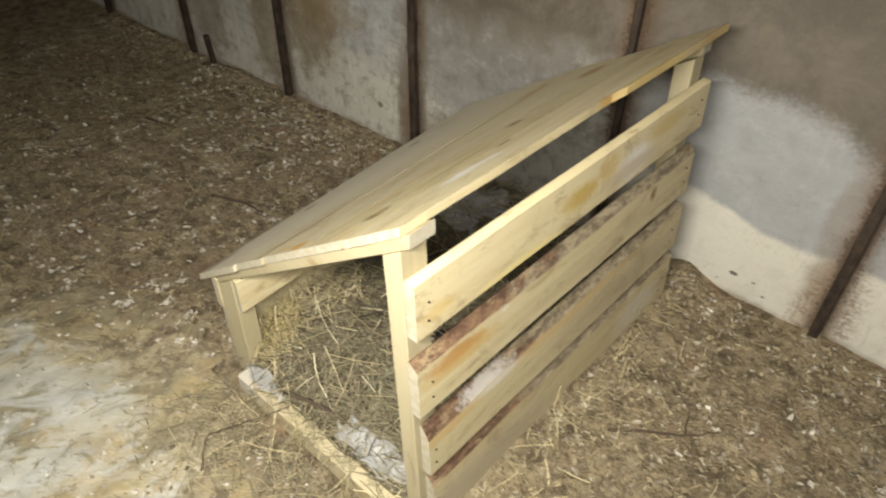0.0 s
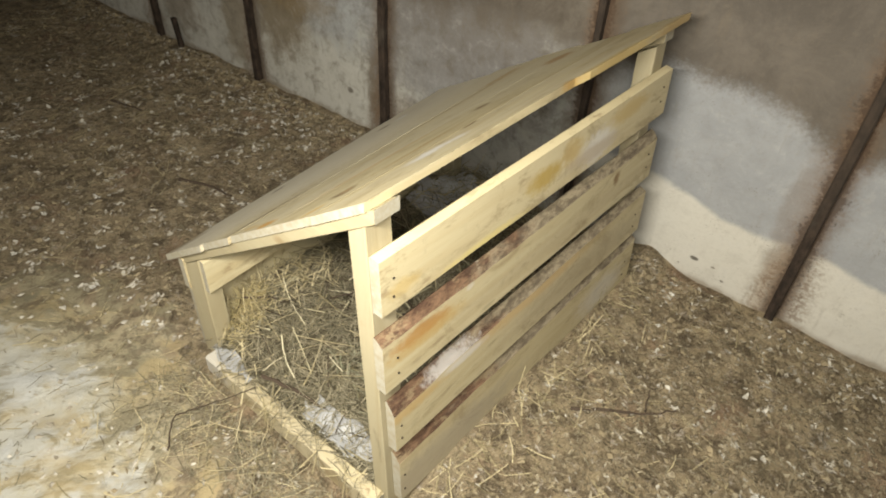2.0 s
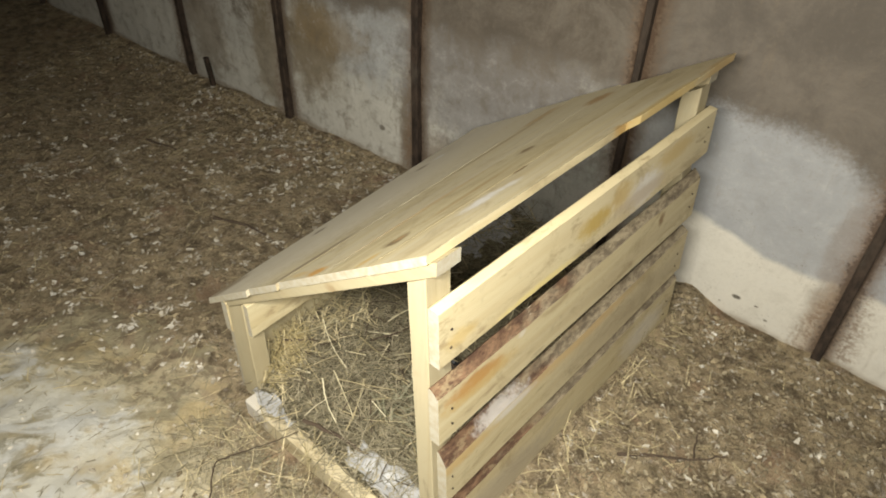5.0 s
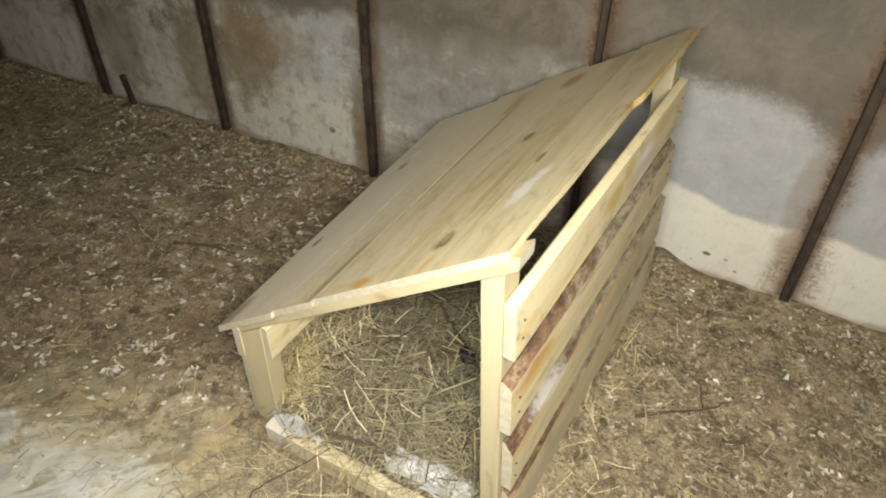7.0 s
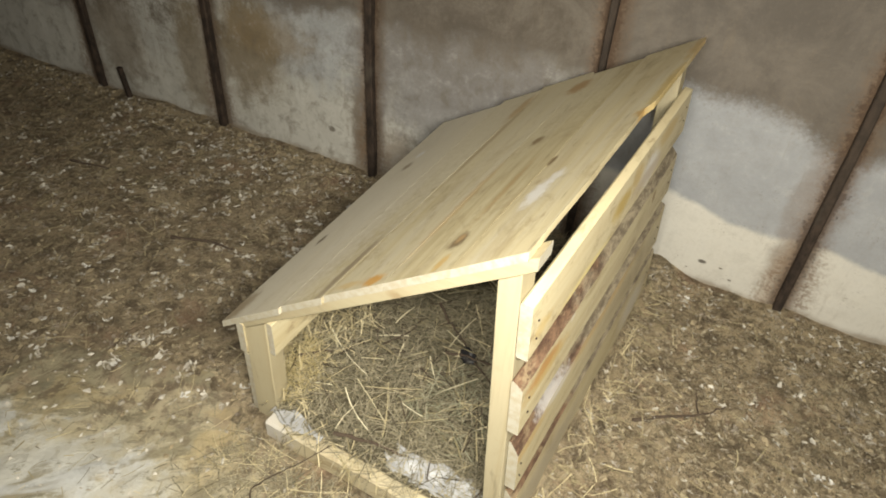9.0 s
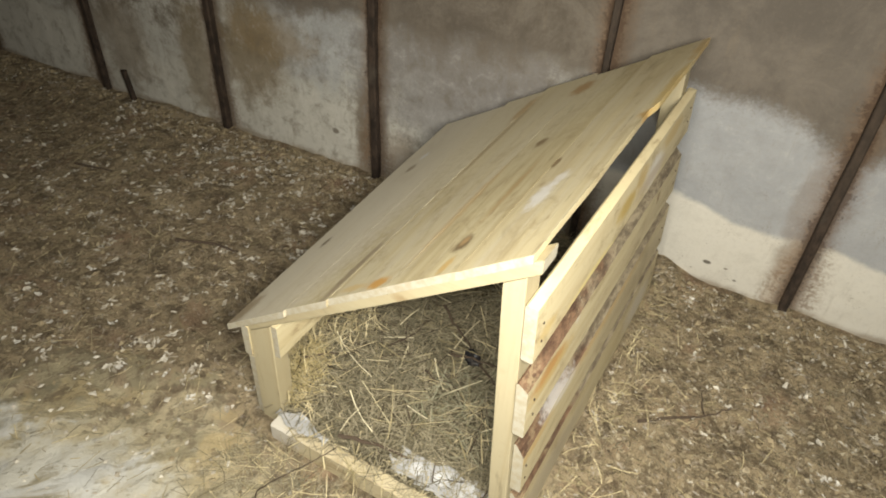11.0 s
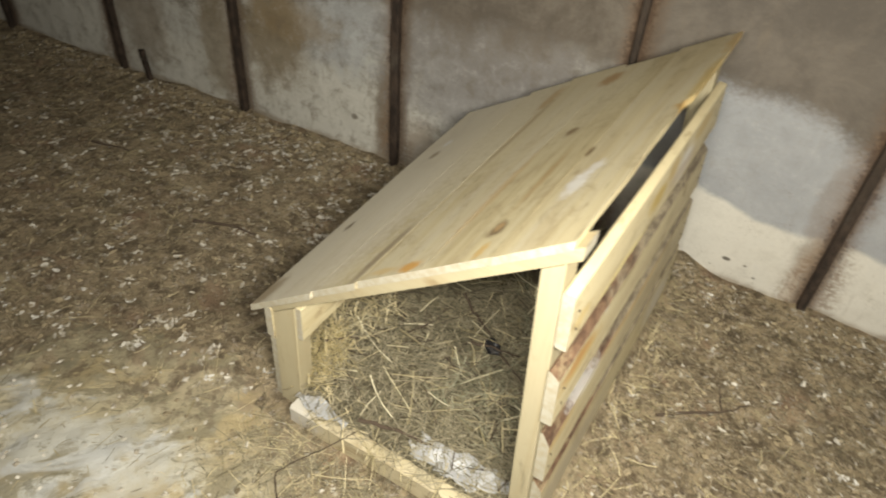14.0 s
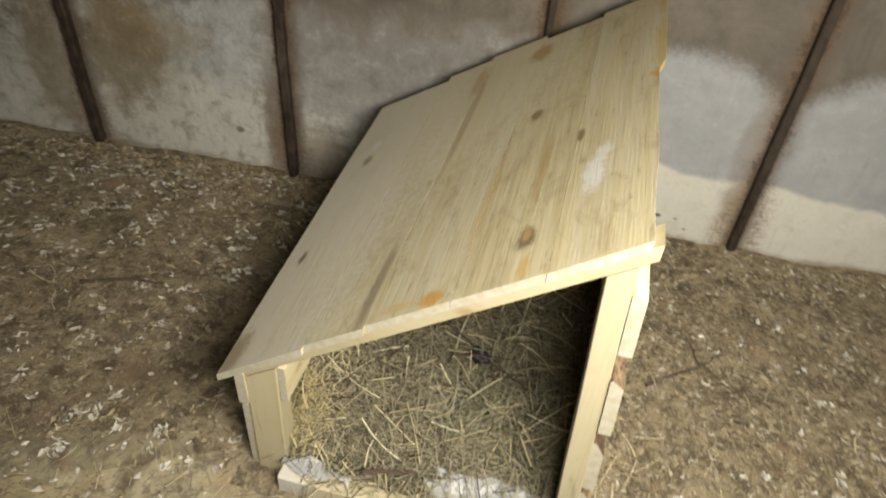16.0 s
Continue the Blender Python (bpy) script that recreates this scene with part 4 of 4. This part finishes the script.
def feathers(name, places, length, wide, mat, label, category, seed, curl=1.0, stuff=True):
    """Small curled vanes, as one mesh."""
    r = np.random.default_rng(seed)
    verts, faces = [], []
    for x, y in places:
        ln, w = r.uniform(*length), r.uniform(*wide)
        w = min(w, ln * 0.7) * r.uniform(0.5, 1.0)
        az = r.uniform(0, 2 * math.pi)
        d, q = Vector((math.cos(az), math.sin(az), r.normal(0, 0.18))), Vector((-math.sin(az), math.cos(az), r.normal(0, 0.25)))
        base = Vector((x, y, top_height(x, y) + 0.002))
        k0 = len(verts)
        bow = curl * r.uniform(0.05, 0.30) * ln
        for i, prof in enumerate((0.25, 0.9, 1.0, 0.35)):
            s = i / 3
            c = base + d * ln * (s - 0.5) + Vector((0, 0, bow * 4 * (s - 0.5) ** 2 + 0.001)) + q * r.normal(0, 0.10 * ln)
            e = q * (w * 0.5 * prof * r.uniform(0.35, 1.4))
            verts += [tuple(c - e), tuple(c + Vector((0, 0, -0.12 * w))), tuple(c + e)]
        for i in range(3):
            a = k0 + i * 3
            faces += [(a, a + 1, a + 4, a + 3), (a + 1, a + 2, a + 5, a + 4)]
    return tagged(mesh_ob(name, verts, faces, mat), label, category, kind="stuff")


off_lime = lambda f: (lambda x, y: f(x, y) and lime_height(x, y)[1] > 0.9)
feathers("feathers", scatter(900, LO, HI, off_lime(clumped(3.0, 5, 0.0))), (0.006, 0.016), (0.004, 0.010), feather_mat,
         "tiny white feathers and down strewn on the litter", "feathers", 31)
feathers("feathers", scatter(480, LO, HI, off_lime(clumped(4.0, 55, -0.05))), (0.012, 0.030), (0.010, 0.024), feather_mat,
         "curled white feathers lying on the litter", "feathers", 34, 0.6)
tufts = []
for cx, cy in scatter(190, LO, HI, off_lime(clumped(2.0, 77, 0.0))) + scatter(150, (-2.7, -0.2), (-0.8, 1.1), off_lime(clumped(2.0, 78, 0.0))):
    for k in range(rng.integers(3, 9)):
        x, y = cx + rng.normal(0, 0.013), cy + rng.normal(0, 0.013)
        if open_floor(x, y):
            tufts.append((x, y))
feathers("feathers", tufts, (0.010, 0.028), (0.007, 0.018), feather_mat,
         "matted tufts of white feathers trodden into the litter", "feathers", 35, 0.5)
near_wall = lambda x, y: open_floor(x, y) and rng.uniform() < math.exp(-((WALL_AT[1] + (x - WALL_AT[0]) * 0.0521 - y) / 0.14) ** 2) and jitter(x * 4, 2, 3) > -0.25
feathers("feathers", scatter(650, (-3.6, 0.7), (1.15, 1.3), near_wall), (0.010, 0.028), (0.004, 0.012), feather_mat,
         "white feathers drifted against the wall's foot", "feathers", 32, 0.7)
feathers("pale_chips", scatter(1300, LO, HI, lambda x, y: clumped(2.6, 15, 0.15)(x, y) and lime_height(x, y)[1] > 0.9), (0.006, 0.020), (0.003, 0.010), chip_mat,
         "pale wood shavings and dry scraps in the litter", "shavings", 33, 0.6)


puff_mat = bits_material("white_down", (0.40, 0.375, 0.32), (0.64, 0.61, 0.55), 0.85)
puffs = []
for cx, cy in scatter(80, (-2.9, -0.25), (-0.78, 1.1), off_lime(clumped(1.8, 81, 0.0))) + scatter(40, (-2.6, 0.9), (-0.8, 1.12), open_floor) + scatter(26, (0.1, 0.0), (1.0, 1.2), clumped(1.8, 82, 0.0)):
    for k in range(rng.integers(3, 8)):
        x, y = cx + rng.normal(0, 0.0075), cy + rng.normal(0, 0.0055)
        if open_floor(x, y):
            puffs.append((x, y))
feathers("feathers", puffs, (0.008, 0.018), (0.009, 0.018), puff_mat,
         "matted puffs of white down on the litter", "feathers", 38, 0.8)
feathers("floor_flakes", scatter(8000, LO, HI, lambda x, y: clumped(2.8, 91, 0.25)(x, y) and lime_height(x, y)[1] > 1.02 and (x > -0.2 or rng.uniform() < 0.45)), (0.008, 0.026), (0.005, 0.016), flake_mat,
         "matted brown and beige flakes of shavings and husks", "shavings", 36, 0.35)
feathers("floor_flakes", scatter(3800, (0.04, -0.35), (1.0, 1.3), clumped(3.2, 92, 0.25)), (0.006, 0.024), (0.004, 0.015), flake_mat,
         "beige flakes of shavings beside the slatted side", "shavings", 37, 0.35)


def clods(name, places, size, mat, label, category, seed):
    """Crumbled lumps, each a bent octahedron, as one mesh."""
    r = np.random.default_rng(seed)
    verts, faces = [], []
    axes = [(1, 0, 0), (0, 1, 0), (-1, 0, 0), (0, -1, 0), (0, 0, 1), (0, 0, -1)]
    for x, y in places:
        sz, az = r.uniform(*size), r.uniform(0, 6.28)
        k0 = len(verts)
        flat = r.uniform(0.3, 0.7)
        z0 = top_height(x, y) + sz * flat * 0.25
        for a in axes:
            j = r.uniform(0.6, 1.25)
            u, v = a[0] * math.cos(az) - a[1] * 0.7 * math.sin(az), a[0] * math.sin(az) + a[1] * 0.7 * math.cos(az)
            verts.append((x + (u + r.normal(0, 0.15)) * sz * j, y + (v + r.normal(0, 0.15)) * sz * j, z0 + a[2] * sz * j * flat))
        for i in range(4):
            faces += [(k0 + i, k0 + (i + 1) % 4, k0 + 4), (k0 + (i + 1) % 4, k0 + i, k0 + 5)]
    return tagged(mesh_ob(name, verts, faces, mat), label, category, kind="stuff")


clods("litter_clods", scatter(4200, LO, HI, lambda x, y: clumped(2.4, 21, 0.2)(x, y) and lime_height(x, y)[1] > 0.95), (0.004, 0.014), clod_mat, "dry brown clods of trodden litter", "litter", 41)
clods("litter_clods", scatter(900, (-3.6, 0.7), (1.15, 1.3), near_wall), (0.006, 0.020), clod_mat, "brown clods heaped at the wall's foot", "litter", 42)
lime_edge = lambda x, y: open_floor(x, y) and jitter(x * 6, y * 6, 8.8) > -0.15 and 0.6 < lime_height(x, y)[1] < 1.15
clods("litter_clods", scatter(420, (-1.8, -1.15), (-0.2, 0.10), lime_edge), (0.003, 0.013), clod_mat, "brown clods round the patch of lime", "litter", 43)
clods("lime_lumps", scatter(420, (-1.6, -1.1), (-0.3, 0.0), lambda x, y: open_floor(x, y) and lime_height(x, y)[1] < 1.05), (0.004, 0.013), feather_mat,
      "pale crumbs of lime on the patch", "lime", 44)


def twig(points, radius, label):
    """A crooked twig through a few points, standing a little off the ground beneath."""
    radius *= 1.25
    pts = [Vector(p) + Vector((0, 0, 0.004)) for p in points]
    fine = []
    for i in range(len(pts) - 1):
        for k in range(6):
            fine.append(pts[i].lerp(pts[i + 1], k / 6))
    fine.append(pts[-1])
    rings = []
    for i, p in enumerate(fine):
        d = (fine[min(i + 1, len(fine) - 1)] - fine[max(i - 1, 0)]).normalized()
        side = d.cross(Vector((0, 0, 1)))
        side = side.normalized() if side.length > 1e-4 else Vector((1, 0, 0))
        up = side.cross(d)
        rad = radius * (1 - 0.55 * i / len(fine)) * (1 + 0.2 * jitter(i * 1.7, radius * 900, 1))
        p = p + Vector((jitter(i * 0.6, p.x * 9, 1), jitter(i * 0.6, p.y * 9, 2), jitter(i * 0.6, 3, p.x * 7))) * 0.006
        rings.append([p + side * (math.cos(t) * rad) + up * (math.sin(t) * rad) for t in np.linspace(0, 2 * math.pi, 7)[:-1]])
    ob = sweep("twig", rings, twig_mat)
    tagged(ob, label, "twig", "dark twigs")


def on_top(x, y, off=0.006):
    return (x, y, top_height(x, y) + off)


twig([on_top(-0.505, 0.285, 0.028), on_top(-0.487, 0.34, 0.030), on_top(-0.468, 0.39, 0.034), on_top(-0.474, 0.44, 0.036)], 0.0022, "thin dark twig on the hay in the hut")
twig([on_top(-0.46, 0.53, 0.034), on_top(-0.40, 0.49, 0.036), on_top(-0.34, 0.445, 0.040), on_top(-0.285, 0.40, 0.040)], 0.0034, "dark crooked twig on the hay in the hut")
twig([on_top(-0.25, 0.362, 0.040), on_top(-0.20, 0.335, 0.034), on_top(-0.155, 0.31, 0.030), on_top(-0.118, 0.288, 0.026)], 0.0026, "straight dark twig on the hay in the hut")
twig([on_top(-0.34, 0.36, 0.034), on_top(-0.27, 0.375, 0.040), on_top(-0.20, 0.385, 0.038)], 0.0034, "short dark twig beside the black scrap")
twig([on_top(-0.37, 0.27, 0.026), on_top(-0.33, 0.262, 0.028), on_top(-0.285, 0.268, 0.026)], 0.0019, "thin dark twig on the hay in the hut")
twig([on_top(-0.66, 0.11, 0.045), on_top(-0.59, 0.17, 0.045)], 0.0030, "thin dark twig on the hay in the hut")
twig([(-0.47, 0.01, 0.085), (-0.38, 0.035, 0.085), (-0.29, 0.055, 0.075), (-0.22, 0.07, 0.07)], 0.0050, "dark twig lying behind the threshold")
twig([(-0.49, -0.27, 0.035), (-0.56, -0.21, 0.038), (-0.55, -0.155, 0.030), (-0.50, -0.09, 0.05), (-0.45, -0.02, 0.085)], 0.0019, "dark twig leaning on the threshold")
twig([on_top(0.18, 0.545, 0.002), on_top(0.26, 0.615, 0.002), on_top(0.34, 0.685, 0.002), on_top(0.40, 0.75, 0.002)], 0.0042, "dark twig lying on the litter floor")
twig([on_top(0.335, 0.685, 0.004), on_top(0.31, 0.76, 0.004)], 0.0025, "thin forked twig lying on the litter floor")
twig([on_top(-1.55, 0.42, 0.002), on_top(-1.42, 0.47, 0.002), on_top(-1.30, 0.49, 0.002)], 0.0055, "dark stick half sunk in the litter")
twig([on_top(-2.3, 0.55, 0.002), on_top(-2.12, 0.60, 0.002)], 0.0050, "dark stick half sunk in the litter")


def build_film():
    """Crumpled white plastic film showing through the hay behind the threshold."""
    for x0, x1, y0, y1, seed in ((-0.658, -0.49, -0.042, 0.016, 3.0), (-0.33, -0.04, 0.0, 0.105, 9.0), (-0.72, -0.50, 0.78, 1.06, 15.0)):
        nx, ny = 40, 26
        verts, faces, keep = [], [], []
        for j in range(ny + 1):
            for i in range(nx + 1):
                x, y = x0 + (x1 - x0) * i / nx, y0 + (y1 - y0) * j / ny
                fold = 0.005 * abs(jitter(x * 14, y * 19, seed)) + 0.0035 * abs(jitter(x * 37, y * 33, seed))
                z = min(heap_height(x, max(y, 0.006)), 0.068 if y < 0.3 else 0.3) + 0.012 + fold
                if y < 0.05:
                    z = max(z, 0.072 - 0.25 * max(y, 0.0) + fold)
                verts.append((x, y, z))
                r = math.hypot((i / nx - 0.5) * 2, (j / ny - 0.5) * 2)
                keep.append(r + 0.5 * jitter(x * 14, y * 14, seed + 2) + 0.35 * jitter(x * 40, y * 40, seed + 4) < 0.95)
        for j in range(ny):
            for i in range(nx):
                k = j * (nx + 1) + i
                q = (k, k + 1, k + nx + 2, k + nx + 1)
                if all(keep[m] for m in q):
                    faces.append(q)
        used = sorted({k for q in faces for k in q})
        at = {k: i for i, k in enumerate(used)}
        ob = mesh_ob("plastic_film", [verts[k] for k in used], [tuple(at[k] for k in q) for q in faces], film, smooth=True)
        mod = ob.modifiers.new("thickness", "SOLIDIFY")
        mod.thickness = 0.0008
        tagged(ob, "crumpled white plastic film poking through the hay", "plastic film", "scraps of plastic film")


build_film()


def build_scrap():
    """A black crumpled scrap among the hay."""
    bm = bmesh.new()
    bmesh.ops.create_icosphere(bm, subdivisions=3, radius=1)
    for v in bm.verts:
        c = v.co.normalized()
        r = 1 + 0.55 * jitter(c.x * 1.7, c.y * 1.7, c.z * 1.7 + 4) + 0.22 * jitter(c.x * 5, c.y * 5, c.z * 5)
        v.co = (c.x * r * 0.032, c.y * r * 0.020, c.z * r * 0.014)
    me = bpy.data.meshes.new("scrap")
    bm.to_mesh(me)
    bm.free()
    m, nt, bsdf = material("black_plastic", 0.45)
    n = tex_noise(nt, coords(nt), 60, 4, 0.6)
    nt.links.new(mix(nt, step(nt, n, 0.45, 0.7), (0.012, 0.012, 0.014), (0.06, 0.055, 0.05)), bsdf.inputs["Base Color"])
    bump(nt, bsdf, n, 0.6, 0.004)
    me.materials.append(m)
    ob = new("plastic_scrap", me)
    ob.matrix_world = pose(-0.285, 0.385, top_height(-0.285, 0.385) + 0.034, 0, 0, -25)
    tagged(ob, "crumpled black plastic scrap lying on the hay", "plastic scrap")


build_scrap()
